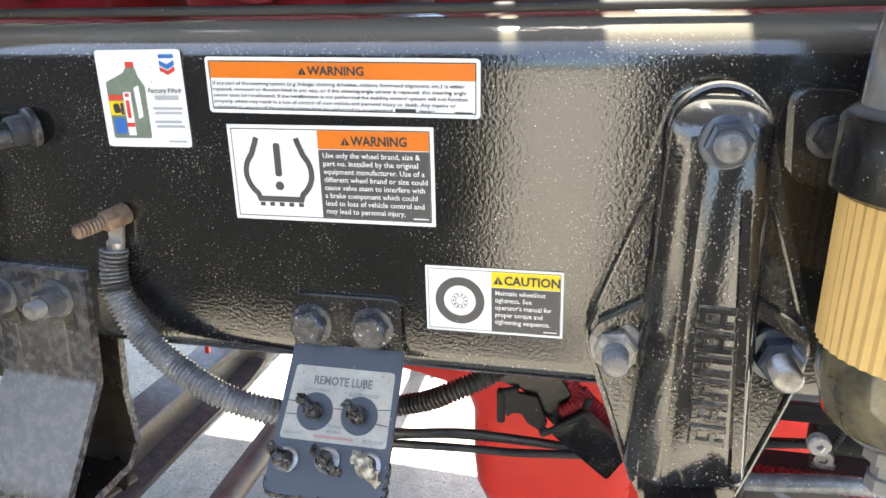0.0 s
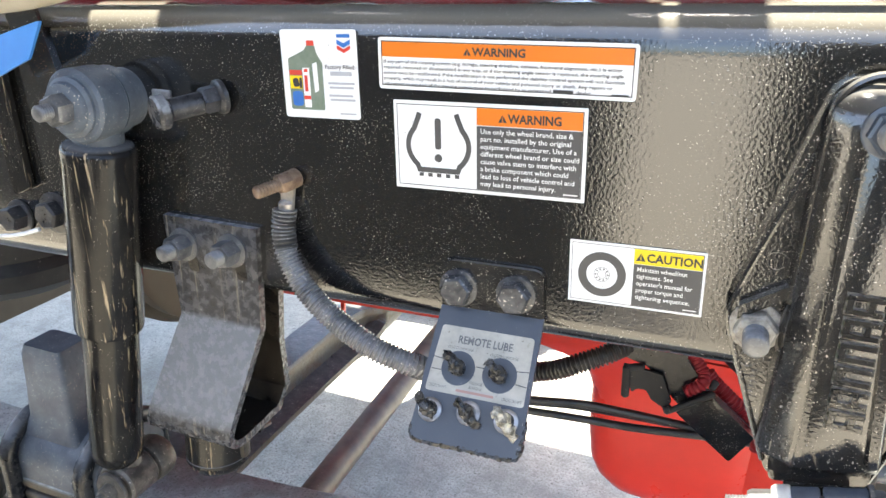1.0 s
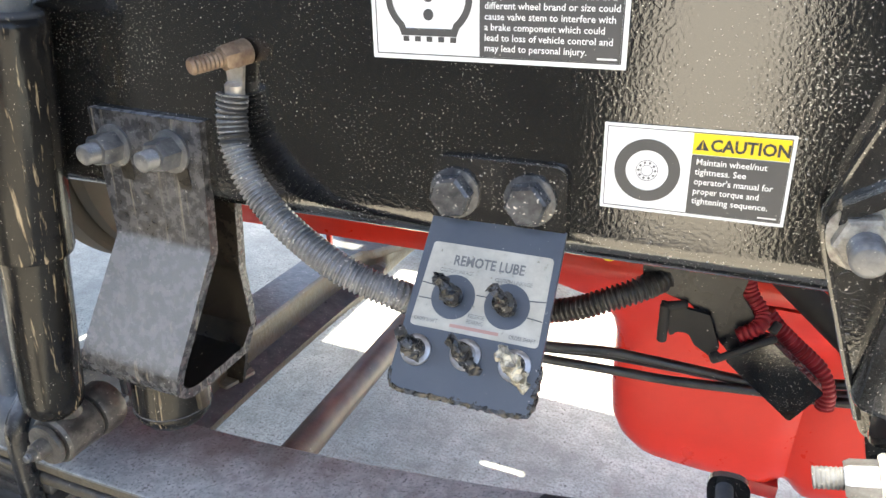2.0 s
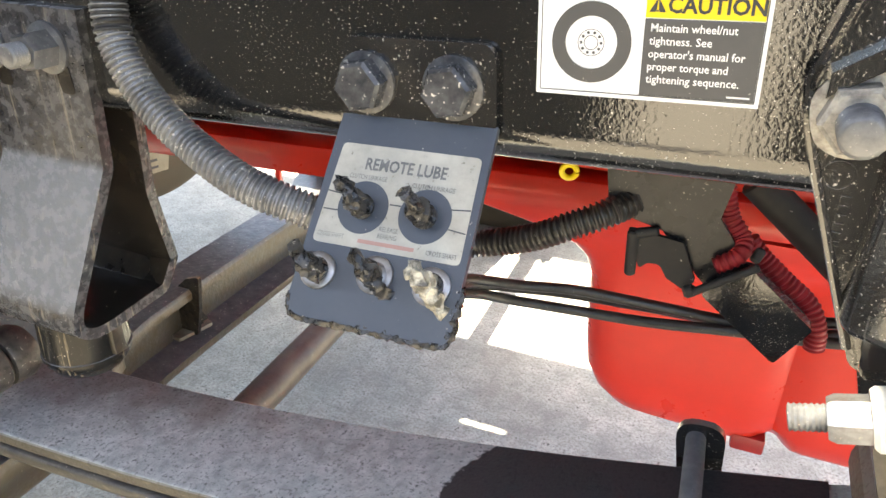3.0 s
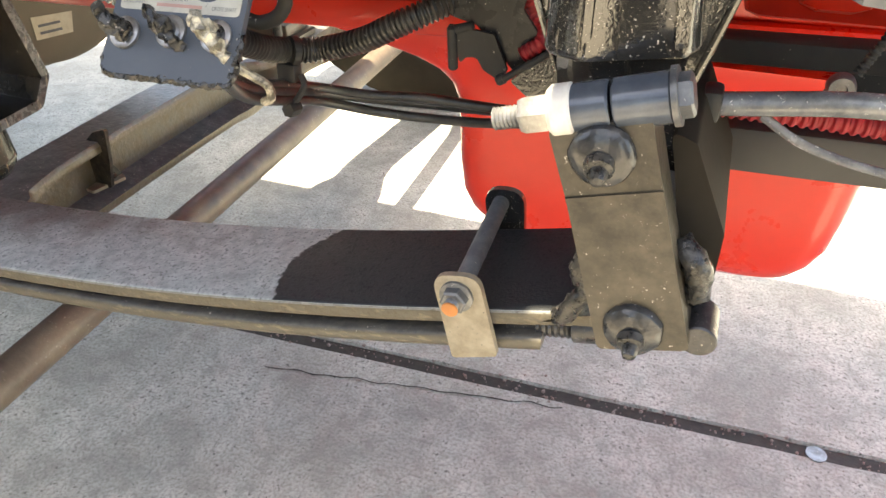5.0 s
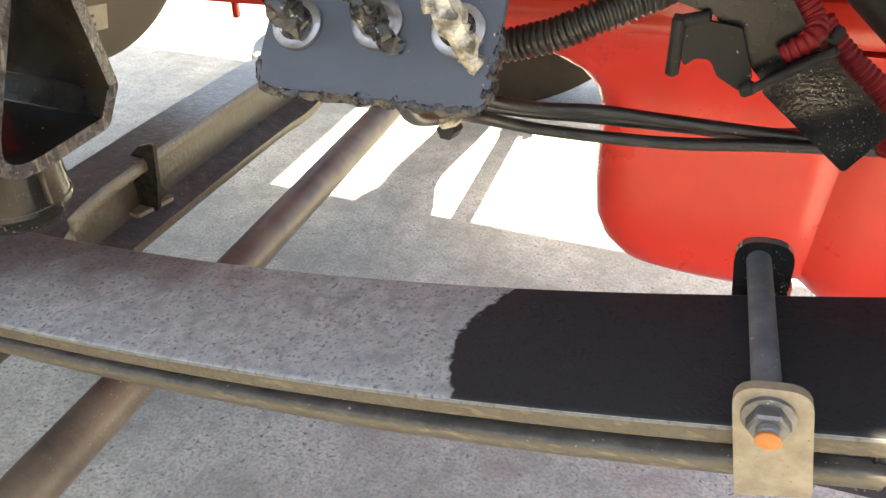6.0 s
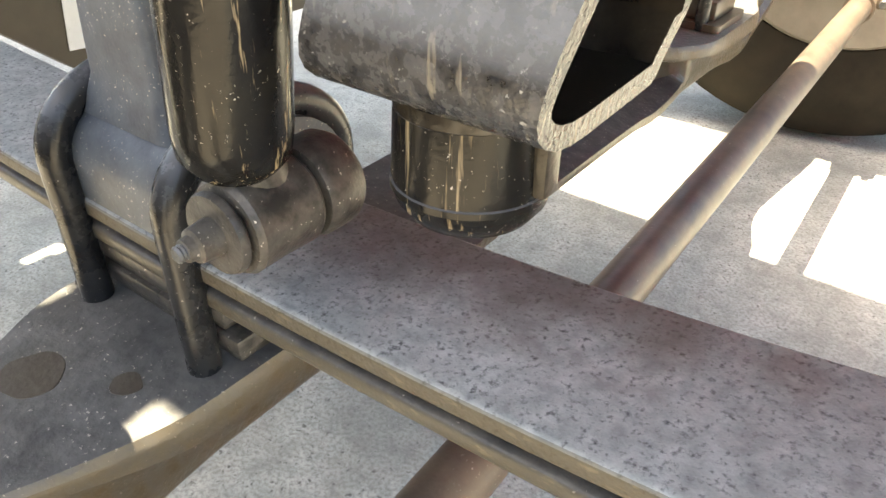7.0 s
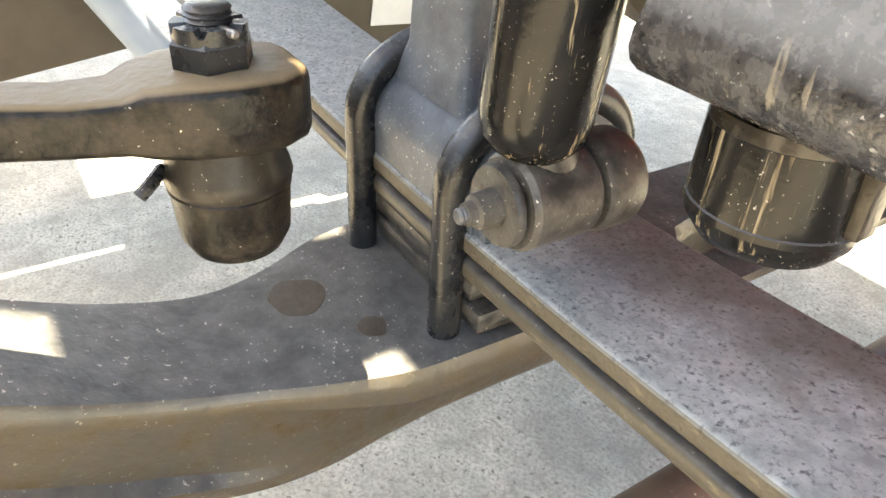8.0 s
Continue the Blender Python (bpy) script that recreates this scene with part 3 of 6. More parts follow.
words(t, "wording", place, [(s, 0.0725, 0.0228 + 0.00585 * i, 0.0054, ww) for i, (s, ww) in enumerate([("Use only the wheel brand, size &", 0.0715), ("part no. installed by the original", 0.070), ("equipment manufacturer. Use of a", 0.0745), ("different wheel brand or size could", 0.0765), ("cause valve stem to interfere with", 0.0745), ("a brake component which could", 0.069), ("lead to loss of vehicle control and", 0.0735), ("may lead to personal injury.", 0.0595)])], M_WHITE)
printed(t, "plain_bar", place, [rect(w - 0.016, h - 0.0058, w - 0.005, h - 0.0048)], M_WHITE, 0.001)
left = [(0.0222, 0.0092), (0.0205, 0.0140)] + [(0.0375 - 0.0256 * math.sin(radians(a)), 0.0350 - 0.0215 * math.cos(radians(a))) for a in range(52, 139, 6)] + [(0.0212, 0.0545)]
printed(t, "tyre_sign", place, stroke(left + [(0.0750 - u, v) for u, v in left[::-1]], 0.0042) + [rect(0.0208 + 0.0076 * i, 0.0570, 0.0246 + 0.0076 * i, 0.0600) for i in range(5)], M_DARKGREY, 0.0008)
printed(t, "exclamation_sign", place, [rounded(rect(0.0349, 0.0130, 0.0401, 0.0375), 0.0023), arc(0.0375, 0.0445, 0.0033, 0, 360)[:-1]], M_DARKGREY, 0.0008)

# wheel nut caution
t, place, w, h = label_thing("caution_label", (-0.004, 0.8763), (0.0995, 0.0040), (0.0022, -0.0505), "white, grey and yellow wheel nut caution label on the rail", "caution label")
sheet(t, place, w, h, 0.0006)
printed(t, "border", place, stroke([(0.002, 0.002), (w - 0.002, 0.002), (w - 0.002, h - 0.002), (0.002, h - 0.002), (0.002, 0.002)], 0.0004), M_PRINT, 0.0006)
printed(t, "header_panel", place, [rect(0.0485, 0.0023, w - 0.0023, 0.0140)], M_YELLOW)
printed(t, "grey_panel", place, [rect(0.0485, 0.0144, w - 0.0023, h - 0.0023)], M_DARKGREY)
words(t, "heading", place, [("CAUTION", 0.0575, 0.0116, 0.0093, 0.0395)], M_PRINT)
printed(t, "alert_sign", place, alert(0.0498, 0.0116, 0.0072), M_PRINT, 0.001)
words(t, "wording", place, [(s, 0.0510, 0.0198 + 0.0056 * i, 0.0050, ww) for i, (s, ww) in enumerate([("Maintain wheel/nut", 0.036), ("tightness. See", 0.0265), ("operator's manual for", 0.0405), ("proper torque and", 0.034), ("tightening sequence.", 0.0395)])], M_WHITE)
printed(t, "plain_bar", place, [rect(w - 0.0135, h - 0.0046, w - 0.004, h - 0.0038)], M_WHITE, 0.001)
printed(t, "tyre_sign", place, ring_shape(0.0252, 0.0260, 0.0118, 0.0182), M_DARKGREY, 0.0008)
printed(t, "wheel_nut_sign", place, ring_shape(0.0252, 0.0260, 0.0030, 0.0033) + ring_shape(0.0252, 0.0260, 0.0058, 0.0061) + [arc(0.0252 + 0.0046 * math.cos(i * math.pi / 5), 0.0260 + 0.0046 * math.sin(i * math.pi / 5), 0.0007, 0, 360, 8)[:-1] for i in range(10)], M_DARKGREY, 0.0008)

# oil label
t, place, w, h = label_thing("oil_label", (-0.255, 1.0190), (0.070, 0.0030), (0.0028, -0.0705), "white oil label with green bottle picture and blue-red mark", "label")
sheet(t, place, w, h, 0.003)
printed(t, "bottle_picture", place, [rounded([(0.006, 0.023), (0.022, 0.016), (0.024, 0.0125), (0.032, 0.0125), (0.033, 0.018), (0.038, 0.026), (0.038, 0.064), (0.006, 0.064)], 0.002)], M_GREEN, 0.0006)
printed(t, "bottle_cap", place, [rect(0.0245, 0.0085, 0.0315, 0.0125)], M_PRINTRED, 0.0008)
printed(t, "bottle_handle", place, [rounded([(0.0285, 0.027), (0.033, 0.025), (0.0335, 0.048), (0.0295, 0.05)], 0.001)], M_WHITE, 0.0008)
printed(t, "bottle_label", place, [rect(0.0065, 0.032, 0.0185, 0.036)], M_PRINTRED, 0.0008)
printed(t, "bottle_stripe", place, [rect(0.0190, 0.030, 0.0255, 0.062)], M_WHITE, 0.0008)
printed(t, "stripe_mark", place, [rect(0.0205, 0.031, 0.0240, 0.0335), rect(0.0190, 0.0525, 0.0255, 0.0555), rect(0.0205, 0.036, 0.0235, 0.049)], M_PRINTRED, 0.0010)
printed(t, "bottle_patch", place, [rect(0.0065, 0.0365, 0.0185, 0.047)], M_YELLOW, 0.0008)
printed(t, "bottle_patch", place, [rounded([(0.008, 0.049), (0.018, 0.049), (0.018, 0.061), (0.008, 0.061)], 0.003)], M_BLUE, 0.0008)
printed(t, "bottle_patch", place, [rounded([(0.009, 0.039), (0.014, 0.038), (0.016, 0.045), (0.010, 0.046)], 0.002), rect(0.0155, 0.038, 0.018, 0.0465)], M_PRINT, 0.0010)
printed(t, "chevron_mark", place, [[(0.0525, 0.0075), (0.0585, 0.0105), (0.0645, 0.0075), (0.0645, 0.0110), (0.0585, 0.0140), (0.0525, 0.0110)], rect(0.0525, 0.0035, 0.0645, 0.0062)], M_BLUE, 0.0008)
printed(t, "chevron_mark", place, [[(0.0525, 0.0120), (0.0585, 0.0150), (0.0645, 0.0120), (0.0645, 0.0150), (0.0585, 0.0180), (0.0525, 0.0150)]], M_PRINTRED, 0.0008)
words(t, "wording", place, [("Factory Filled:", 0.0405, 0.0305, 0.0046, 0.027)], M_PRINT)
printed(t, "plain_bar", place, [rect(0.045, 0.0325, 0.0645, 0.0358)] + [rect(0.0425 + 0.001 * (i % 2), 0.041 + 0.0034 * i + (0.003 if i > 1 else 0), 0.0665 - 0.001 * (i % 3), 0.0427 + 0.0034 * i + (0.003 if i > 1 else 0)) for i in range(4)] + [rect(0.052, 0.0655, 0.0665, 0.0668)], mat("pale_grey_print", (0.35, 0.36, 0.38), (0.42, 0.43, 0.45), 0.5), 0.0008)


# ---- bolts ----
def bolt_out(parent, centre, axis, head, height, washer, material, stud=None, name="bolt", turn=0.2, label=""):
    """Washer, hexagon and stud on a face, along an axis."""
    c, d = Vector(centre), Vector(axis).normalized()
    bm = B()
    if washer:
        lathe(bm, c, d, [(0, washer), (0.0022, washer), (0.0026, washer * 0.93)], 28)
    hexagon(bm, c + d * 0.0024, c + d * (0.0024 + height), head, turn)
    ob = part(name, bm, material, parent, label)
    if stud:
        bm = B()
        thread(bm, c + d * (0.002 + height * 0.5), c + d * (0.002 + height + stud[1]), stud[0])
        part("thread", bm, stud[2] if len(stud) > 2 else material, ob)
    return ob


# ---- spring hanger casting ----
t = thing("spring_hanger", (0.185, -0.006, 0.75), "black cast-iron spring hanger with raised lettering, bolted to the rail", "spring hanger")
flange = rounded([(0.156, 1.012), (0.205, 1.012), (0.252, 0.872), (0.258, 0.836), (0.234, 0.745), (0.218, 0.722), (0.160, 0.716), (0.114, 0.832), (0.116, 0.858)], [0.024, 0.024, 0.02, 0.02, 0.01, 0.01, 0.01, 0.012, 0.012], 8)
bm = B()
slab(bm, flange, xz(0.0), 0.011, 0.002, 3)
part("flange", bm, M_CAST, t)
bm = B()
rings = []
for y, quad in ((-0.009, [(0.150, 1.008), (0.213, 1.008), (0.230, 0.752), (0.1475, 0.742)]), (-0.021, [(0.1515, 1.007), (0.211, 1.007), (0.2285, 0.752), (0.1490, 0.742)]), (-0.026, [(0.1545, 1.004), (0.2095, 1.004), (0.2275, 0.752), (0.1520, 0.742)]), (-0.0380, [(0.1690, 0.993), (0.2050, 0.999), (0.2235, 0.753), (0.1690, 0.744)]), (-0.0395, [(0.1715, 0.990), (0.2025, 0.996), (0.2215, 0.754), (0.1715, 0.745)])):
    rings.append([(p[0], y, p[1]) for p in rounded(quad, [0.024, 0.024, 0.004, 0.004], 8)])
ring_loft(bm, rings)
part("rib_body", bm, M_CAST, t)
for nm, quad in (("rim", [(0.1705, 0.955), (0.1735, 0.955), (0.1760, 0.757), (0.1720, 0.755)]), ("rim", [(0.1965, 0.957), (0.2010, 0.957), (0.2225, 0.760), (0.2165, 0.757)])):
    bm = B()
    slab(bm, rounded(quad, 0.0015, 3), xz(-0.038), 0.0042, 0.0014, 3)
    part(nm, bm, M_CAST, t)
bm = B()
tube(bm, [(p[0], -0.020, p[1]) for p in arc(0.1810, 0.9870, 0.0262, 195, -15, 20)], 0.0034, 0.004, 10)
tube(bm, [(0.156, -0.0115, 0.978), (0.135, -0.0115, 0.912), (0.118, -0.0115, 0.858), (0.116, -0.0115, 0.836), (0.136, -0.0115, 0.78), (0.156, -0.0115, 0.728)], 0.0022, 0.01, 8)
tube(bm, [(0.205, -0.0115, 0.978), (0.229, -0.0115, 0.92), (0.251, -0.0115, 0.858), (0.254, -0.0115, 0.832), (0.236, -0.0115, 0.762), (0.226, -0.0115, 0.728)], 0.0022, 0.01, 8)
part("rim", bm, M_CAST, t)
for i in range(6):
    z, x, hh = 0.868 - 0.0168 * i, 0.1925 + 0.0009 * i, 0.0132
    shapes = [[(x - 0.0105, z), (x + 0.0105, z), (x + 0.0105, z + 0.0034), (x - 0.0105, z + 0.0034)], [(x - 0.0105, z + hh - 0.0034), (x + 0.0105, z + hh - 0.0034), (x + 0.0105, z + hh), (x - 0.0105, z + hh)], [(x - 0.0105, z + 0.003), (x - 0.0068, z + 0.003), (x - 0.0068, z + hh - 0.003), (x - 0.0105, z + hh - 0.003)]]
    if i in (0, 1, 4, 5):
        shapes.append([(x + 0.0018, z + 0.003), (x + 0.0052, z + 0.003), (x + 0.0052, z + hh - 0.003), (x + 0.0018, z + hh - 0.003)])
    bm = B()
    for s in shapes:
        slab(bm, s, xz(-0.0385), 0.0032, 0.0009, 2)
    part("raised_block", bm, M_CAST, t)
    bm = B()
    for s in shapes:
        cu, cv = sum(p[0] for p in s) / 4, sum(p[1] for p in s) / 4
        slab(bm, [(p[0] + math.copysign(0.0011, p[0] - cu), p[1] + math.copysign(0.0011, p[1] - cv)) for p in s], xz(-0.0390), 0.0010)
    part("dust_line", bm, M_SETTLED, t, "dust settled round the raised lettering")
for (x0, z0), (x1, z1) in (((0.121, 0.848), (0.159, 0.874)), ((0.252, 0.858), (0.219, 0.876))):
    bm = B()
    slab(bm, [(x0, z0 - 0.006), (x1, z1 - 0.006), (x1, z1 + 0.004), (x0, z0 + 0.004)], xz(-0.010), 0.010, 0.003, 3)
    part("strut", bm, M_CAST, t)
rng = random.Random(8)
bm = B()
for k, x0 in enumerate((0.176, 0.1865, 0.1965)):
    z = 0.962
    while z > 0.872 - 0.02 * k:
        hh = rng.uniform(0.003, 0.008)
        if rng.random() < 0.85:
            x = x0 + (0.962 - z) * 0.02
            slab(bm, [(x - 0.0028, z - hh), (x + 0.0028, z - hh), (x + 0.0028, z), (x - 0.0028, z)], xz(-0.038), 0.0013, 0.0004, 1)
            if hh > 0.005:
                slab(bm, [(x + 0.0002, z - hh + 0.0015), (x + 0.0052, z - hh + 0.0015), (x + 0.0052, z - hh + 0.003), (x + 0.0002, z - hh + 0.003)], xz(-0.038), 0.0011, 0, 1)
        z -= hh + 0.0022
for x0, z0, z1 in ((0.148, 0.915, 0.89), (0.139, 0.80, 0.775), (0.230, 0.915, 0.885), (0.226, 0.80, 0.775)):
    z = z0
    while z > z1:
        slab(bm, [(x0 - 0.002, z - 0.003), (x0 + 0.002, z - 0.003), (x0 + 0.002, z), (x0 - 0.002, z)], xz(-0.011), 0.0009, 0, 1)
        z -= 0.0042
tagged(part("raised_mark", bm, M_CAST, t), kind="stuff")
for x, z in ((0.140, 0.885), (0.232, 0.890), (0.134, 0.808), (0.238, 0.796)):
    bm = B()
    lathe(bm, (x, -0.0105, z), (0, -1, 0), [(0, 0.0072), (0.0012, 0.0070), (0.0012, 0.0055), (0.0002, 0.0053)], 24)
    part("casting_boss", bm, M_CAST, t)
bolt_out(t, (0.1840, -0.038, 0.9840), (0, -1, 0), 0.0235, 0.010, 0.0160, M_SLEEVE, (0.0092, 0.009, M_NUT), label="blue-black flange nut on a dusty stud")
bolt_out(t, (0.1345, -0.011, 0.8350), (0, -1, 0), 0.026, 0.012, 0.0185, M_PALENUT, (0.0088, 0.020, M_NUT), label="cream dusty nut on a grey stud")
bolt_out(t, (0.2380, -0.011, 0.8410), (0, -1, 0), 0.026, 0.013, 0.0185, M_SLEEVE, (0.0092, 0.022, M_ZINC), label="blue-black nut on a long zinc bolt")
# boss of the casting above the shackle
bm = B()
slab(bm, rounded([(0.156, 0.760), (0.224, 0.764), (0.222, 0.736), (0.160, 0.724)], 0.006, 4), xz(0.0), 0.030, 0.003, 2)
part("lower_body", bm, M_CAST, t)

# small bolted plate beside the hanger
t = thing("bolted_plate", (0.243, 0, 0.985), "small black oval plate with one dusty bolt on the rail", "plate")
bm = B()
slab(bm, rounded([(0.222, 1.012), (0.262, 1.012), (0.266, 0.955), (0.228, 0.955)], 0.012, 6), xz(0.0), 0.010, 0.0025, 3)
part("plate", bm, M_CAST, t)
bolt_out(t, (0.2445, -0.010, 0.985), (0, -1, 0), 0.017, 0.008, 0.0125, M_DARKBOLT)

# ---- shackle and its pins ----
t = thing("spring_shackle", (0.215, -0.03, 0.58), "dusty black steel spring shackle carrying the end of the leaf spring", "shackle")
for y0, dep, nm in ((-0.040, 0.028, "front_plate"), (0.112, 0.024, "rear_plate")):
    bm = B()
    slab(bm, rounded([(0.1640, 0.7195), (0.2130, 0.7335), (0.2250, 0.6940), (0.2545, 0.6000), (0.2050, 0.5865), (0.1770, 0.6815)], 0.004, 3), xz(y0), dep, 0.003, 2)
    part(nm, bm, M_BEIGE if y0 < 0 else M_CAST, t)
bm = B()
slab(bm, [(0.1768, 0.6828), (0.2245, 0.6965), (0.2252, 0.6940), (0.1775, 0.6803)], xz(-0.0675), 0.0018, 0.0005, 1)
part("weld_line", bm, M_BEIGE, t)
bm = B()
slab(bm, rounded([(0.2215, 0.712), (0.236, 0.706), (0.2600, 0.655), (0.2605, 0.607), (0.256, 0.598), (0.244, 0.61), (0.226, 0.695)], 0.005, 3), xz(0.10), 0.13, 0.003, 2)
part("side_web", bm, M_TYRE, t)
for z, x, nm in ((0.7105, 0.1925, "upper"), (0.6075, 0.2225, "lower")):
    bm = B()
    lathe(bm, (x, -0.066, z), (0, -1, 0), [(0, 0.0165), (0.004, 0.0168), (0.0065, 0.0155), (0.0085, 0.0118), (0.0095, 0.0060)], 32)
    for v in bm.verts:
        v.co += Vector((noise.noise(v.co * 140), 0.5 * noise.noise(v.co * 140 + Vector((7, 0, 0))), noise.noise(v.co * 140 + Vector((0, 9, 0))))) * 0.0011
    ob = part("pin_head", bm, M_PINHEAD, t, "black grease-covered domed pin head")
    bm = B()
    lathe(bm, (x, -0.0745, z - 0.002), (0.1, -1, -0.35), [(0, 0.0078), (0.005, 0.0074), (0.006, 0.0048), (0.010, 0.0044), (0.0125, 0.0034), (0.0138, 0.0012)], 14)
    part("grease_fitting", bm, M_GREASE, ob)
bm = B()
rod(bm, (0.2225, -0.05, 0.607), (0.2225, 0.115, 0.607), 0.013)
part("lower_pin", bm, M_DARKBOLT, t)
bm = B()
rod(bm, (0.2585, -0.058, 0.5995), (0.2585, -0.028, 0.5995), 0.0104, 16)
part("side_nut", bm, M_DARKBOLT, t)
for pts, rr in (([(0.238, -0.045, 0.655), (0.248, -0.052, 0.647), (0.252, -0.05, 0.634), (0.251, -0.045, 0.621)], 0.0075), ([(0.188, -0.040, 0.632), (0.186, -0.042, 0.620), (0.192, -0.040, 0.606), (0.184, -0.040, 0.592), (0.176, -0.038, 0.578)], 0.0065)):
    bm = B()
    tube(bm, pts, rr, 0.003, 12)
    for v in bm.verts:
        v.co += Vector((noise.noise(v.co * 190), noise.noise(v.co * 190 + Vector((7, 0, 0))), noise.noise(v.co * 190 + Vector((0, 9, 0))))) * 0.0026
    part("grease_smear", bm, M_GREASE, t, "lump of dark old grease", angle=120)

t = thing("hanger_pin", (0.175, -0.058, 0.722), "black pinch pin with a white plastic cap and threaded end", "pin")
A, D = Vector((0.1337, -0.058, 0.7160)), Vector((0.0876, 0, 0.0253)).normalized()
bm = B()
thread(bm, A, A + D * 0.020, 0.0062, 0.0022)
part("thread", bm, M_NUT, t)
bm = B()
hexagon(bm, A + D * 0.032, A + D * 0.015, 0.018, 0.3)
part("nut", bm, M_ZINC, t, "pale sunlit nut")
bm = B()
lathe(bm, A + D * 0.031, D, [(0, 0.0120), (0.002, 0.0136), (0.011, 0.0136), (0.0125, 0.0125)], 28)
part("cap", bm, M_CAPWHITE, t, "white plastic cap ring")
for a, b in ((0.0425, 0.0615), (0.0630, 0.0905)):
    bm = B()
    rod(bm, A + D * a, A + D * b, 0.0128, 28, 0.001)
    part("sleeve", bm, M_SLEEVE, t)
bm = B()
lathe(bm, A + D * 0.0905, D, [(0, 0.0145), (0.003, 0.0145)], 28)
hexagon(bm, A + D * 0.0935, A + D * 0.100, 0.019, 0.1)
part("head", bm, M_NUT, t)

# ---- leaf spring ----
YF, YB = -0.036, 0.071


def leaf_top(x):
    """The height of the upper leaf's top along the spring."""
    if x > -0.56:
        return 0.4805 + 0.19 * (x + 0.56) ** 2 - 0.02 * max(0, x - 0.1)
    return 0.4805 + 0.06 * (x + 0.56) ** 2


def leaf(bm, x0, x1, drop, thick, y0=YF, y1=YB, n=60, tip=0.0):
    prof = rounded([(y0, 0), (y1, 0), (y1, -thick), (y0, -thick)], [0.0045, 0.003, 0.005, 0.005], 4)
    rings = []
    for i in range(n + 1):
        x = x0 + (x1 - x0) * i / n
        z = leaf_top(x) - drop(x)
        rings.append([(x, p[0], z + p[1]) for p in prof])
    ring_loft(bm, rings)


# the upper leaf's bare, worn steel with a black coated stretch at the shackle end
M_LEAF = M_SPRING.copy()
M_LEAF.name = "leaf_top_steel"
n, k = M_LEAF.node_tree.nodes, M_LEAF.node_tree.links.new
p = n["Principled BSDF"]
old = p.inputs["Base Color"].links[0].from_socket
geo = n.new("ShaderNodeNewGeometry")
sep = n.new("ShaderNodeSeparateXYZ")
k(geo.outputs["Position"], sep.inputs[0])


def calc(op, a, b):
    m = n.new("ShaderNodeMath")
    m.operation = op
    for i, v in enumerate((a, b)):
        if isinstance(v, (int, float)):
            m.inputs[i].default_value = v
        else:
            k(v, m.inputs[i])
    return m.outputs[0]


edge_noise = n.new("ShaderNodeTexNoise")
edge_noise.inputs["Scale"].default_value = 120
k(geo.outputs["Position"], edge_noise.inputs["Vector"])
off = calc("SUBTRACT", sep.outputs["Y"], 0.012)
bow = calc("MULTIPLY", calc("POWER", calc("ABSOLUTE", off, 0), 2.0), 6.5)
reach = calc("SUBTRACT", calc("SUBTRACT", sep.outputs["X"], bow), calc("MULTIPLY", edge_noise.outputs["Fac"], 0.012))
mask = n.new("ShaderNodeMapRange")
mask.inputs["From Min"].default_value, mask.inputs["From Max"].default_value = -0.0605, -0.0585
k(reach, mask.inputs["Value"])
nz = n.new("ShaderNodeSeparateXYZ")
k(geo.outputs["Normal"], nz.inputs[0])
topside = calc("GREATER_THAN", nz.outputs["Z"], 0.75)
both = calc("MULTIPLY", mask.outputs[0], topside)
patch = n.new("ShaderNodeVectorMath")
patch.operation = "DISTANCE"
patch.inputs[1].default_value = (-0.146, 0.098, 0.24)
squash = n.new("ShaderNodeVectorMath")
squash.operation, squash.inputs[1].default_value = "MULTIPLY", (0.35, 1.4, 0.5)
k(geo.outputs["Position"], squash.inputs[0])
k(squash.outputs[0], patch.inputs[0])
blot = n.new("ShaderNodeTexNoise")
blot.inputs["Scale"].default_value, blot.inputs["Detail"].default_value = 26, 5
k(geo.outputs["Position"], blot.inputs["Vector"])
rust = n.new("ShaderNodeMapRange")
rust.inputs["From Min"].default_value, rust.inputs["From Max"].default_value, rust.inputs["To Max"].default_value = -0.005, -0.075, 0.6
k(calc("SUBTRACT", patch.outputs["Value"], calc("MULTIPLY", blot.outputs["Fac"], 0.20)), rust.inputs["Value"])
rmix = n.new("ShaderNodeMix")
rmix.data_type = "RGBA"
rmix.inputs["B"].default_value = (0.135, 0.108, 0.085, 1)
k(rust.outputs[0], rmix.inputs["Factor"])
k(old, rmix.inputs["A"])
old = rmix.outputs["Result"]
mx = n.new("ShaderNodeMix")
mx.data_type = "RGBA"
mx.inputs["B"].default_value = (0.031, 0.034, 0.038, 1)
k(both, mx.inputs["Factor"])
k(old, mx.inputs["A"])
k(mx.outputs["Result"], p.inputs["Base Color"])
k(calc("SUBTRACT", 0.45, calc("MULTIPLY", both, 0.22)), p.inputs["Specular IOR Level"])

t = thing("leaf_spring", (-0.2, 0.02, 0.45), "weathered grey two-leaf steel spring with a black coated end", "leaf spring")
bm = B()
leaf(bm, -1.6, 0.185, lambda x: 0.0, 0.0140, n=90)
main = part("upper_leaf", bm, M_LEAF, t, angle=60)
bm = B()
rings = []
for (x, z) in [(0.17, leaf_top(0.17) - 0.007)] + [(0.2225 + 0.024 * math.sin(radians(a)), 0.607 - 0.024 * math.cos(radians(a))) for a in range(-20, 290, 15)]:
    c = Vector((x - 0.2225, z - 0.607))
    u = c.normalized()
    rings.append([(x + u.x * s * 0.007, y, z + u.y * s * 0.007) for y, s in ((YF, -1), (YB, -1), (YB, 1), (YF, 1))])
ring_loft(bm, rings)
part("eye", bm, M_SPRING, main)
bm = B()
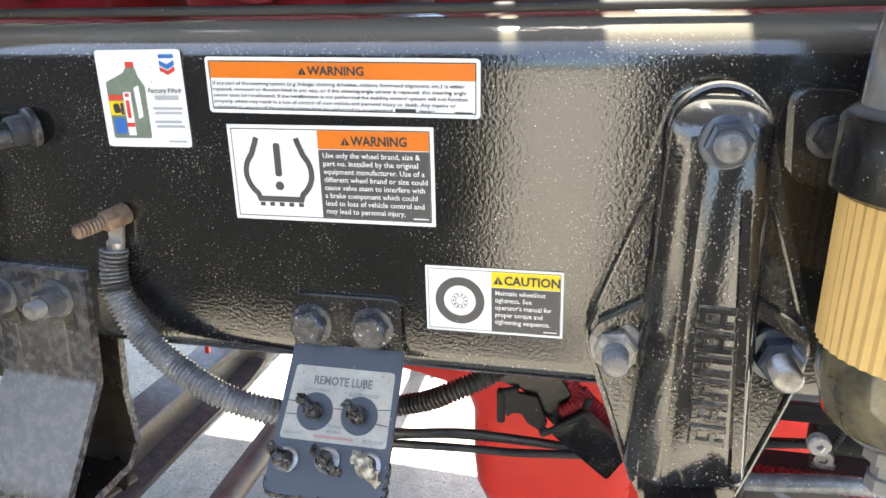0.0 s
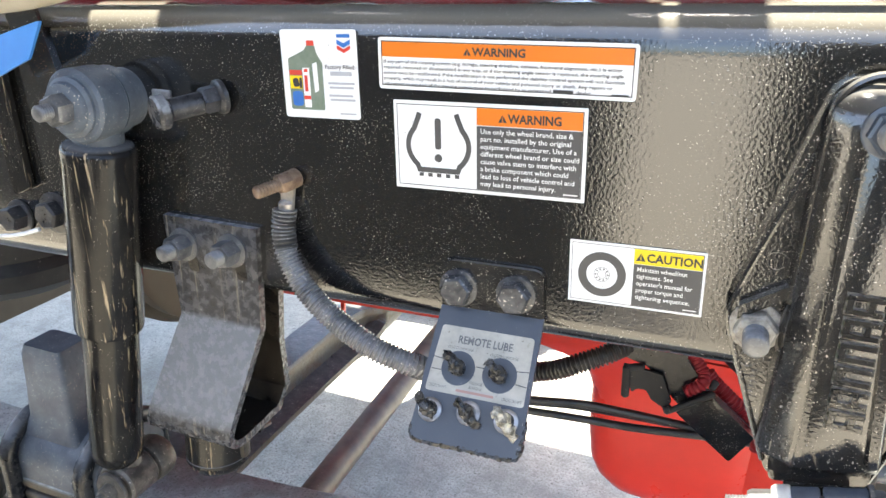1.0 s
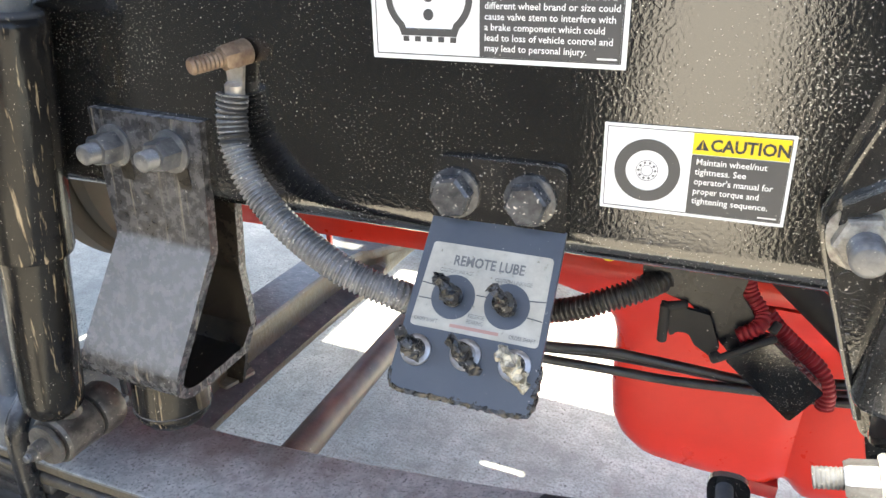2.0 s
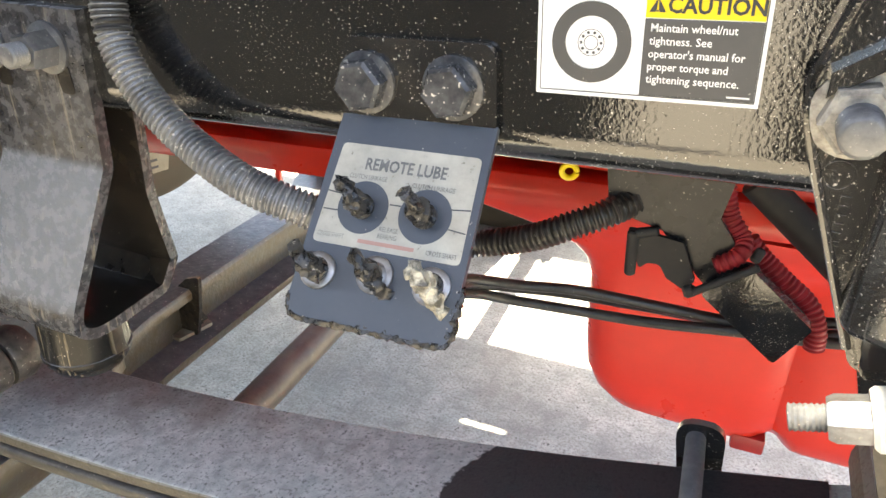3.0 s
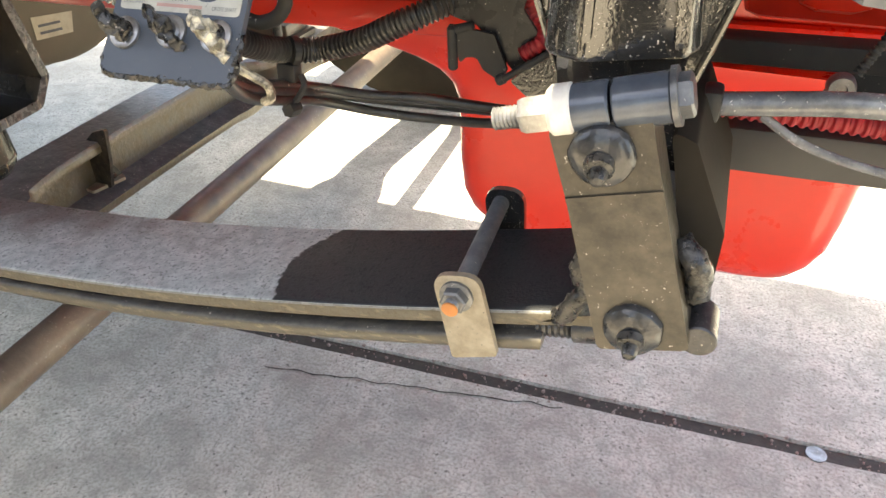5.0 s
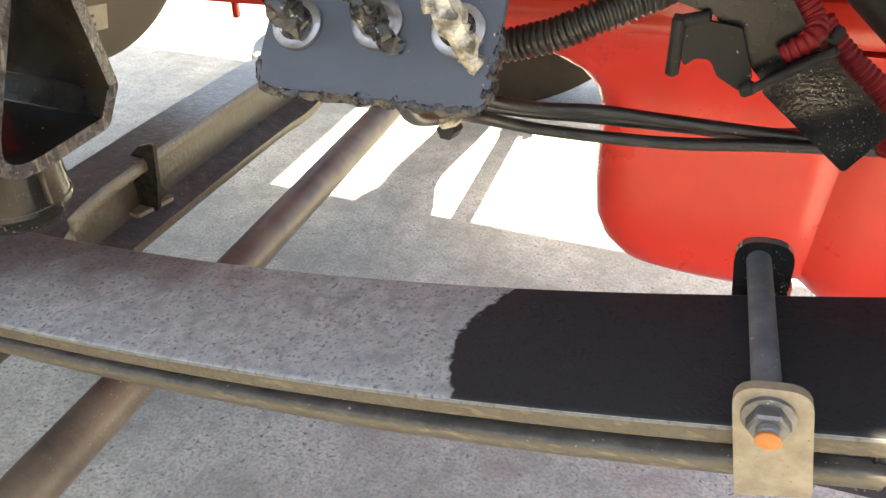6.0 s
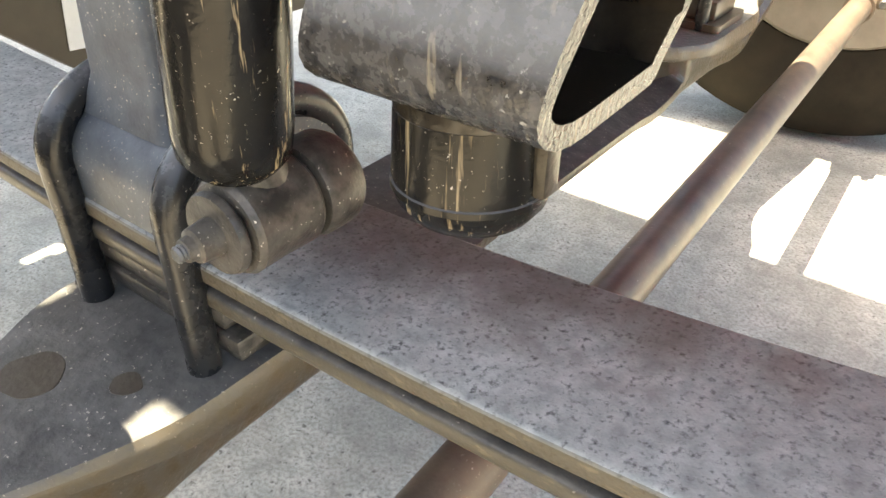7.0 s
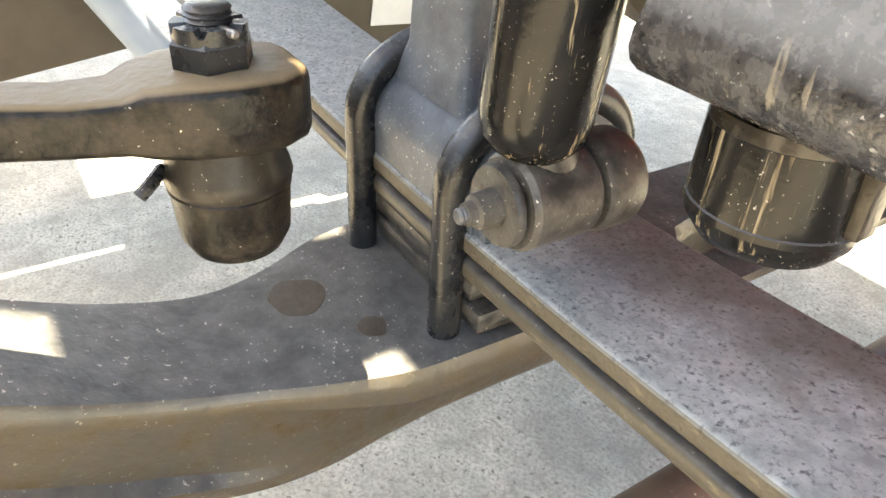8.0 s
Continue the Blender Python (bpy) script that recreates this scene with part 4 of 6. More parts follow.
leaf(bm, -1.6, 0.166, lambda x: 0.0188 + 0.0042 * min(max((x + 0.36) / 0.3, 0), 1), 0.0125, n=90)
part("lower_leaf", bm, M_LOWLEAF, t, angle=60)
bm = B()
thread(bm, (0.160, -0.02, 0.5555), (0.184, -0.02, 0.5600), 0.0095, 0.004)
rod(bm, (0.184, -0.02, 0.5600), (0.206, -0.02, 0.5645), 0.0115)
rod(bm, (0.140, -0.02, leaf_top(0.14) - 0.024), (0.160, -0.02, 0.5555), 0.0065)
part("end_stud", bm, M_DARKBOLT, t, "grimy threaded stud under the leaf end")

t = thing("spring_clip", (0.105, 0.02, 0.53), "dusty steel rebound clip with a cross bolt round the leaves", "spring clip", "spring parts")
bm = B()
slab(bm, rounded([(0.0915, 0.594), (0.1235, 0.600), (0.139, 0.5375), (0.107, 0.5265)], [0.012, 0.012, 0.003, 0.003], 5), xz(-0.038), 0.005, 0.001, 2)
part("front_plate", bm, M_CLIP, t)
bm = B()
slab(bm, rounded([(0.0895, 0.5955), (0.1225, 0.5975), (0.1265, 0.53), (0.101, 0.526)], [0.014, 0.014, 0.003, 0.003], 5), xz(0.082), 0.006, 0.001, 2)
part("rear_plate", bm, M_CAST, t)
bm = B()
rod(bm, (0.1095, -0.040, 0.5815), (0.1045, 0.077, 0.5845), 0.0066)
part("cross_bolt", bm, M_DULL, t)
ob = bolt_out(t, (0.1095, -0.043, 0.5815), (0, -1, 0), 0.016, 0.007, 0.0115, M_NUT, (0.005, 0.004))
bm = B()
lathe(bm, (0.1095, -0.0562, 0.5805), (0, -1, -0.1), [(0, 0.0056), (0.0012, 0.0056), (0.0018, 0.0046)], 12)
part("paint_mark", bm, M_ORANGEMARK, ob, "orange paint dab on the bolt end")

# ---- axle beam ----
def i_section(y, xc, top, half, height, lip, web, flip=1):
    """One closed section of the beam across the vehicle."""
    b, foot = top - height, min(half, 0.050)
    th = half if half > 0.054 or web > 0.02 else half - 0.012
    pts = [(-th, top - lip), (-th + 0.004, top), (th - 0.0015, top), (th + 0.002, top - lip * 0.35), (th + 0.002, top - lip), (web, top - lip * 1.5), (min(web, foot - 0.002), b + lip * 1.5), (foot, b + lip), (foot, b + lip * 0.3), (foot - 0.004, b), (-foot + 0.004, b), (-foot, b + lip * 0.3), (-foot, b + lip), (-min(web, foot - 0.002), b + lip * 1.5), (-web, top - lip * 1.5)]
    return [(xc + u, y, z) for u, z in pts]


XA = -0.588
half_rows = [  # y, xc, top, half width, height, lip, web
    (-0.50, -0.590, 0.560, 0.050, 0.110, 0.026, 0.044), (-0.40, -0.590, 0.520, 0.050, 0.105, 0.024, 0.043), (-0.33, -0.590, 0.475, 0.050, 0.098, 0.020, 0.042),
    (-0.27, -0.590, 0.440, 0.050, 0.094, 0.017, 0.041), (-0.21, -0.590, 0.415, 0.0505, 0.092, 0.015, 0.042), (-0.16, -0.587, 0.404, 0.0545, 0.092, 0.013, 0.046), (-0.115, -0.586, 0.402, 0.068, 0.092, 0.018, 0.052),
    (-0.075, -0.588, 0.404, 0.083, 0.090, 0.022, 0.055), (-0.03, -0.590, 0.405, 0.088, 0.089, 0.022, 0.056), (0.08, -0.590, 0.405, 0.088, 0.089, 0.024, 0.052), (0.12, -0.588, 0.405, 0.080, 0.090, 0.017, 0.016),
    (0.17, -0.586, 0.408, 0.056, 0.098, 0.018, 0.013), (0.24, -0.585, 0.414, 0.047, 0.100, 0.015, 0.009), (0.43, -0.585, 0.416, 0.047, 0.100, 0.015, 0.008)]
rows = half_rows + [(0.86 - y, *r) for y, *r in half_rows[-2::-1]]
bm = B()
smooth = []
for i, (a, b) in enumerate(zip(rows, rows[1:])):
    before, after = rows[max(i - 1, 0)], rows[min(i + 2, len(rows) - 1)]
    for j in range(6):
        s = j / 6
        blend = []
        for o, u, v, w in zip(before[1:], a[1:], b[1:], after[1:]):
            blend.append(u + 0.5 * s * (v - o + s * (2 * o - 5 * u + 4 * v - w + s * (3 * (u - v) + w - o))))
        smooth.append((a[0] * (1 - s) + b[0] * s, *blend))
smooth.append(rows[-1])
ring_loft(bm, [i_section(*r) for r in smooth])
t = thing("front_axle", (XA, 0.43, 0.30), "grimy dark forged I-beam front axle with curved ends", "axle")
part("beam", bm, M_AXLE, t, angle=45)
bm = B()
slab(bm, rounded([(-0.583, 0.343), (-0.550, 0.341), (-0.540, 0.385), (-0.533, 0.438), (-0.556, 0.430), (-0.583, 0.405)], 0.004, 3), xz(0.321), 0.006, 0.0012, 2)
clip = part("stop_clip", bm, M_ARM, t, "small bent bracket on the beam")
bm = B()
slab(bm, rounded([(-0.585, 0.296), (-0.562, 0.292), (-0.548, 0.345), (-0.585, 0.362)], 0.004, 3), xy(0.341), 0.005, 0.0012, 2)
part("base_tab", bm, M_CLIP, clip)
bm = B()
slab(bm, [(0.321, 0.346), (0.352, 0.346), (0.321, 0.395)], yz(-0.566), 0.005, 0.001, 1)
part("gusset", bm, M_ARM, clip)
bm = B()
rod(bm, (-0.562, 0.335, 0.346), (-0.562, 0.335, 0.353), 0.005, 6)
part("rivet", bm, M_ARM, clip)
# Dark brown plate paints in the shade over the far spring pad.
bm = B()
slab(bm, rounded([(-0.668, 0.782), (-0.512, 0.782), (-0.512, 0.890), (-0.668, 0.890)], 0.01, 3), xy(0.4052), 0.010, 0.002, 2)
far_pad = part("far_pad_shade", bm, M_STAIN_SHADE, t, "dark brown plate painting the shade on the far spring pad")
# plain dark block for the far spring pack
bm = B()
box(bm, (-0.655, 0.798, 0.4152), (-0.525, 0.878, 0.442), 0.004)
part("far_spring_pack", bm, M_STAIN_SHADE, far_pad)
for bx, by in ((-0.540, 0.790), (-0.642, 0.790), (-0.540, 0.884), (-0.642, 0.884)):
    bm = B()
    rod(bm, (bx, by, 0.395), (bx, by, 0.462), 0.0095, 12)
    part("bolt_shank", bm, M_UBOLT, far_pad)
bm = B()
rod(bm, (-0.566, 0.862, 0.350), (-0.566, 0.862, 0.402), 0.010, 12)
hexagon(bm, (-0.566, 0.862, 0.376), (-0.566, 0.862, 0.362), 0.026)
part("bolt_end", bm, M_UBOLT, far_pad)
W, turn_w = (-0.50, 1.60, 0.505), (math.sin(radians(-14)), math.cos(radians(-14)), 0)


def on_axis(h):
    return (W[0] + turn_w[0] * h, W[1] + turn_w[1] * h, W[2])


bm = B()
lathe(bm, on_axis(-0.14), turn_w, [(0.045, 0.285), (0.02, 0.30), (0.0, 0.38), (0.004, 0.45), (0.03, 0.492), (0.06, 0.503), (0.22, 0.503), (0.25, 0.492), (0.276, 0.45), (0.28, 0.38), (0.26, 0.30), (0.235, 0.285)], 72)
wheel = part("wheel_tyre", bm, M_TYRE, t, "dusty brown-black truck tyre")
bm = B()
lathe(bm, on_axis(-0.14), turn_w, [(0.012, 0.290), (0.020, 0.297), (0.03, 0.292), (0.04, 0.275), (0.10, 0.262), (0.15, 0.255), (0.16, 0.10), (0.10, 0.09)], 60)
part("wheel_rim", bm, M_RIM, wheel, "bright metal rim")
bm = B()
rod(bm, on_axis(-0.16), on_axis(-0.04), 0.19, 40, 0.01)
part("brake_drum", bm, M_TIE, wheel)

axle = t
for cx, cy, rx, ry, seed in ((-0.608, -0.108, 0.021, 0.019, 1), (-0.555, -0.079, 0.0105, 0.0095, 2)):
    bm = B()
    rings = []
    for s, lift in ((1.0, -0.0004), (0.98, 0.0003), (0.4, 0.0004)):
        ring = []
        for i in range(36):
            a = 2 * math.pi * i / 36
            x = cx + rx * s * math.cos(a) * (1 + 0.22 * noise.noise((math.cos(a), math.sin(a), seed)))
            y = cy + ry * s * math.sin(a) * (1 + 0.22 * noise.noise((math.cos(a), math.sin(a), seed + 5)))
            ring.append((x, y, 0.402 + 0.05 * max(0, min(y + 0.115, 0.04)) + 0.022 * max(0, y + 0.075) + lift))
        rings.append(ring)
    ring_loft(bm, rings)
    part("oil_stain", bm, M_STAIN_SHADE, axle, "dried brown oil stain")

# spacers, saddle and U-bolts on the spring pad
t = thing("spring_pad_stack", (-0.6, 0.02, 0.405), "dusty black spacer plates clamped between spring and axle", "spacer plates", "spring parts")
for z0, z1, x0, x1, y0, y1 in ((0.405, 0.4180, -0.690, -0.514, -0.026, 0.066), (0.4180, 0.4290, -0.695, -0.506, -0.032, 0.068), (0.4290, 0.4390, -0.690, -0.520, -0.029, 0.066), (0.4390, 0.4490, -0.688, -0.512, -0.034, 0.069)):
    bm = B()
    box(bm, (x0, y0, z0 + 0.0004), (x1, y1, z1), 0.0015)
    part("spacer", bm, M_EYE, t)
t = thing("spring_saddle", (-0.6, 0.02, 0.482), "dusty black cast saddle over the spring with tall stop post", "saddle", "spring parts")
arch = [(-0.034, 0.4815), (-0.034, 0.508)] + [(0.021 + 0.054 * math.cos(radians(a)), 0.506 + 0.040 * math.sin(radians(a))) for a in range(170, 9, -10)] + [(0.076, 0.508), (0.076, 0.4815)]
bm = B()
slab(bm, arch, yz(-0.655), 0.138, 0.003, 2)
part("saddle_body", bm, M_SADDLE, t)
for x0, x1 in ((-0.675, -0.655), (-0.517, -0.505)):
    bm = B()
    box(bm, (x0, -0.033, 0.4812), (x1, 0.075, 0.492), 0.002)
    part("lip", bm, M_SADDLE, t)
bm = B()
rings = []
for z, s in ((0.534, 1.3), (0.558, 1.04), (0.60, 0.97), (0.640, 0.93), (0.652, 0.82)):
    rings.append([(-0.600 + u * s, 0.014 + v * s, z) for u, v in rounded([(-0.034, -0.026), (0.034, -0.026), (0.034, 0.026), (-0.034, 0.026)], 0.007, 4)])
ring_loft(bm, rings)
part("stop_post", bm, M_SADDLE, t)


def u_bolt(x, lean):
    t = thing("u_bolt", (x, 0.02, 0.40), "black steel U-bolt clamping the spring to the axle", "u-bolt", "spring parts")
    pts = [(x + lean, -0.041, 0.392), (x + lean * 0.6, -0.041, 0.44), (x, -0.041, 0.48), (x, -0.041, 0.508)]
    pts += [(x, 0.021 - 0.062 * math.cos(radians(a)), 0.508 + 0.045 * math.sin(radians(a))) for a in range(15, 166, 15)]
    pts += [(x, 0.083, 0.508), (x, 0.083, 0.48), (x, 0.083, 0.392)]
    bm = B()
    tube(bm, pts, 0.0105, 0.008, 16)
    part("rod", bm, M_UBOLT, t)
    for y, xx in ((-0.041, x + lean), (0.083, x)):
        bm = B()
        lathe(bm, (xx, y, 0.384), (0, 0, 1), [(0, 0.0095), (0, 0.0118), (0.0015, 0.0122), (0.004, 0.0122), (0.0055, 0.0112)], 20)
        part("collar", bm, M_UBOLT, t)


u_bolt(-0.530, 0.0)
u_bolt(-0.646, 0.0)

# ---- tie rod ----
t = thing("tie_rod", (-0.41, 0.5, 0.33), "long dusty brown steel tie rod running across behind the axle", "tie rod")
bm = B()
rod(bm, (-0.378, -0.42, 0.330), (-0.4345, 1.40, 0.330), 0.0222, 28)
part("tube", bm, M_TIE, t)
bm = B()
rod(bm, (-0.4325, 1.34, 0.330), (-0.4342, 1.39, 0.330), 0.028, 28)
box(bm, (-0.408, 1.345, 0.333), (-0.380, 1.385, 0.358), 0.004)
part("clamp", bm, M_TIE, t)
bm = B()
rod(bm, (-0.394, 1.33, 0.346), (-0.394, 1.40, 0.346), 0.007)
part("clamp_bolt", bm, M_NUT, t)

# ---- shock absorber ----
t = thing("shock_absorber", (-0.47, -0.02, 0.52), "glossy black dusty telescopic shock absorber with painted highlight streaks beside the rail", "shock absorber")
T0, T1 = Vector((-0.428, -0.034, 0.951)), Vector((-0.4720, -0.036, 0.566))
ax = (T1 - T0).normalized()
bm = B()
lathe(bm, T0 + ax * 0.034, ax, [(0, 0.018), (0.002, 0.028), (0.005, 0.0318), (0.010, 0.0334), (0.018, 0.0328), (0.190, 0.0328), (0.194, 0.0318), (0.195, 0.029)], 40)
part("dust_tube", bm, M_SHOCK, t)
bm = B()
lathe(bm, T0 + ax * 0.198, ax, [(0, 0.0270), (0.176, 0.0270), (0.188, 0.0257), (0.196, 0.020)], 40)
part("lower_tube", bm, M_SHOCK, t)
bm = B()
lathe(bm, T0 + Vector((0, -0.026, 0)), (0, 1, 0), [(0, 0.022), (0, 0.030), (0.003, 0.0325), (0.030, 0.0325), (0.033, 0.030), (0.033, 0.022)], 36)
rod(bm, T0 + ax * 0.02, T0 + ax * 0.042, 0.022)
eye_top = part("upper_eye", bm, M_SADDLE, t, "dusty grey-black upper eye")
bm = B()
lathe(bm, T0 + Vector((0, -0.036, 0)), (0, 1, 0), [(0, 0.012), (0, 0.021), (0.003, 0.0225), (0.005, 0.0225), (0.007, 0.026), (0.010, 0.026), (0.012, 0.018)], 30)
part("washer", bm, M_SADDLE, eye_top)
bm = B()
hexagon(bm, T0 + Vector((0, -0.036, 0)), T0 + Vector((0, -0.050, 0)), 0.024, 0.4)
part("nut", bm, M_NUT, eye_top)
bm = B()
thread(bm, T0 + Vector((0, -0.044, 0)), T0 + Vector((0, -0.062, 0)), 0.0072, 0.0022)
part("thread", bm, M_NUT, eye_top)
bm = B()
lathe(bm, T0 + Vector((0, 0.0075, 0)), (0, 1, 0), [(0, 0.020), (0, 0.031), (0.010, 0.031), (0.012, 0.027), (0.030, 0.027)], 30)
part("mount_boss", bm, M_SADDLE, eye_top)
L = Vector((-0.4655, -0.030, 0.5345))
bm = B()
lathe(bm, L + Vector((0, -0.022, 0)), (0, 1, 0), [(0, 0.013), (0, 0.0225), (0.003, 0.0245), (0.018, 0.0240), (0.038, 0.0245), (0.041, 0.0225), (0.041, 0.014)], 36)
rod(bm, L + Vector((0, 0, 0.012)), T1 + ax * -0.006, 0.0165)
eye_low = part("lower_eye", bm, M_EYE, t, "grimy grey-brown lower eye")
bm = B()
lathe(bm, L + Vector((0, -0.029, 0)), (0, 1, 0), [(0, 0.009), (0, 0.0195), (0.002, 0.0205), (0.004, 0.0205), (0.007, 0.0165)], 32)
part("washer", bm, M_EYE, eye_low)
bm = B()
lathe(bm, L + Vector((0, -0.028, 0)), (0, -1, 0), [(0, 0.0095), (0.003, 0.0095), (0.012, 0.0085), (0.013, 0.0062), (0.017, 0.0056)], 14)
part("stud", bm, M_EYE, eye_low)
bm = B()
thread(bm, L + Vector((0, -0.044, 0)), L + Vector((0, -0.0495, 0)), 0.0042)
part("thread", bm, M_NUT, eye_low)
bm = B()
lathe(bm, L + Vector((0, 0.022, 0)), (0, 1, 0), [(0, 0.015), (0, 0.0240), (0.004, 0.0258), (0.020, 0.0258), (0.025, 0.0230), (0.027, 0.014)], 36)
part("mount_boss", bm, M_EYE, eye_low)

# ---- bump stop and its bracket ----
t = thing("bump_stop_bracket", (-0.37, 0, 0.62), "folded dusty black steel bracket bolted under the rail", "bracket")
prof = rounded([(-0.007, 0.843), (-0.007, 0.742), (-0.0500, 0.6035), (0.056, 0.608), (0.069, 0.634), (0.040, 0.710), (0.034, 0.790)], [0, 0.03, 0.034, 0.012, 0.012, 0.04, 0], 8)
bm = B()
norms = []
for i in range(len(prof)):
    a, b = prof[max(i - 1, 0)], prof[min(i + 1, len(prof) - 1)]
    d = (Vector(b) - Vector(a)).normalized()
    norms.append(Vector((d.y, -d.x)))


def bracket_x(z):
    """The bracket's two edges, which wander with the height."""
    s, b = min(max((0.839 - z) / 0.10, 0), 1), min(max((0.74 - z) / 0.122, 0), 1)
    return -0.3945 + 0.0085 * s - 0.036 * b, -0.2890 - 0.0035 * s - 0.0265 * b


rings = []
for p, nn in zip(prof, norms):
    q = Vector(p) - nn * 0.0088
    x0, x1 = bracket_x(p[1])
    rings.append([(x0, p[0], p[1]), (x1, p[0], p[1]), (x1, q.x, q.y), (x0, q.x, q.y)])
ring_loft(bm, rings)
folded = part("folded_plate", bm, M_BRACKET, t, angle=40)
# faces turned to the inside take the darker, glossier material
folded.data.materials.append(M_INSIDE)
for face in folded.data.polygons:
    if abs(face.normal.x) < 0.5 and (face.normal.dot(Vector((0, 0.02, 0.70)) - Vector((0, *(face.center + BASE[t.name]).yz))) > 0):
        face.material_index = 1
for x, z in ((-0.3725, 0.8160), (-0.3175, 0.8185)):
    bolt_out(t, (x, -0.007, z), (0, -1, 0), 0.022, 0.017, 0.0165, M_NUT, (0.0078, 0.012), label="dusty grey flange nut")
# Thin dark plates paint the shaded holes below the nuts; nothing is cut.
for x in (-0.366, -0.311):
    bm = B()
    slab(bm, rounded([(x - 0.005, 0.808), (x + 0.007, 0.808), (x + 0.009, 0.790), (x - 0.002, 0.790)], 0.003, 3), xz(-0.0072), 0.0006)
    part("slot", bm, M_INSIDE, t, "flat dark patch painted as the shaded slot under the nut")
t = thing("bump_stop", (-0.372, 0.012, 0.612), "black rubber bump stop cup hanging under the bracket", "bump stop")
S = Vector((-0.376, 0.013, 0.6070))
bm = B()
lathe(bm, S, (0, 0, -1), [(0, 0.028), (0.002, 0.0325), (0.007, 0.0330), (0.009, 0.0330)], 44)
part("top_flange", bm, M_INSIDE, t)
bm = B()
lathe(bm, S, (0, 0, -1), [(0.008, 0.0333), (0.036, 0.0345), (0.042, 0.0345), (0.049, 0.0334), (0.056, 0.0283), (0.0600, 0.020), (0.0605, 0.008)], 44)
part("cup", bm, M_SHOCK, t)
bm = B()
lathe(bm, S + Vector((0, 0, -0.0395)), (0, 0, -1), [(0, 0.0340), (0.001, 0.0353), (0.004, 0.0353), (0.005, 0.0340)], 44)
part("seam_band", bm, M_SHOCK, t)
bm = B()
box(bm, (S.x + 0.030, S.y - 0.006, 0.568), (S.x + 0.039, S.y + 0.006, 0.607), 0.002)
part("side_tab", bm, M_BEIGE, t)

# ---- remote lube panel ----
t = thing("lube_panel", (-0.066, -0.03, 0.715), "blue-grey bolted lube panel with five capped fittings", "lube panel")
PB, bend = Vector((0, -0.072, 0.7175)), Vector((0, -0.004, 0.7995))


def lube(u, s, w=0.0):
    """u across, s down from the bend; w off the face."""
    d = (PB - bend).normalized()
    nrm = Vector((0, d.z, -d.y)).normalized()
    x = -0.0628 + u + s * 0.03
    return Vector((x, bend.y, bend.z)) + d * s + nrm * w + Vector((0, 0, SLOPE * u))


LEN = (PB - bend).length + 0.002
bm = B()
top = rounded([(-0.1080, 0.8440), (-0.0215, 0.8470), (-0.0195, 0.7995), (-0.1068, 0.7965)], [0.010, 0.010, 0, 0], 5)
slab(bm, top, xz(-0.001), 0.0042, 0.0008, 2)
part("mount_plate", bm, M_CAST, t)
bm = B()
slab(bm, rounded([(-0.0440, -0.004), (0.0440, -0.004), (0.0450, LEN), (-0.0470, LEN)], [0, 0, 0.008, 0.008], 5), lambda u, v, w: lube(u, v, w), 0.0042, 0.0008, 2)
plate = part("panel_plate", bm, M_PANEL, t)
for x, z in ((-0.0920, 0.8215), (-0.0430, 0.8240)):
    bolt_out(t, (x, -0.0052, z), (0, -1, 0), 0.024, 0.011, 0.0165, M_LUBEBOLT, label="dusty black hex bolt with washer")
bm = B()
slab(bm, rounded([(-0.0385, 0.0135), (0.0400, 0.0135), (0.0412, 0.069), (-0.0418, 0.069)], 0.003, 3), lambda u, v, w: lube(u, v, w + 0.0042), 0.0004)
decal = part("decal", bm, M_DECAL, plate, "worn silver decal")
bm = B()
text_mesh(bm, "REMOTE LUBE", 0.0090, lambda a, b: lube(-0.0225 + a, 0.0270 - b, 0.0050), 0.046, bold=0.00022)
part("heading", bm, M_FADED, plate, "grey lettering")
for body, u, v, ww in (("CLUTCH LINKAGE", -0.030, 0.0325, 0.022), ("CLUTCH LINKAGE", 0.0065, 0.0335, 0.0235), ("CROSS SHAFT", -0.0395, 0.0655, 0.0155), ("RELEASE", -0.0055, 0.0585, 0.0105), ("BEARING", -0.0055, 0.0622, 0.0105), ("CROSS SHAFT", 0.0225, 0.0665, 0.0165)):
    bm = B()
    text_mesh(bm, body, 0.0036, lambda a, b: lube(u + a, v - b, 0.0050), ww)
    part("wording", bm, M_FADED, plate)
bm = B()
flat(bm, rect(-0.0155, 0.0642, 0.016, 0.0662), lambda u, s, w: lube(u, s, 0.0050), 0)
part("plain_bar", bm, M_REDINK, plate)
for a, b in (((-0.040, 0.041), (-0.030, 0.042)), ((-0.003, 0.044), (0.006, 0.044)), ((0.030, 0.042), (0.0405, 0.041)), ((-0.040, 0.051), (-0.031, 0.051)), ((0.031, 0.052), (0.0405, 0.053))):
    bm = B()
    for q in stroke([a, b], 0.0007):
        flat(bm, q, lambda u, s, w: lube(u, s, 0.0049), 0)
    part("crease", bm, M_INK, plate)


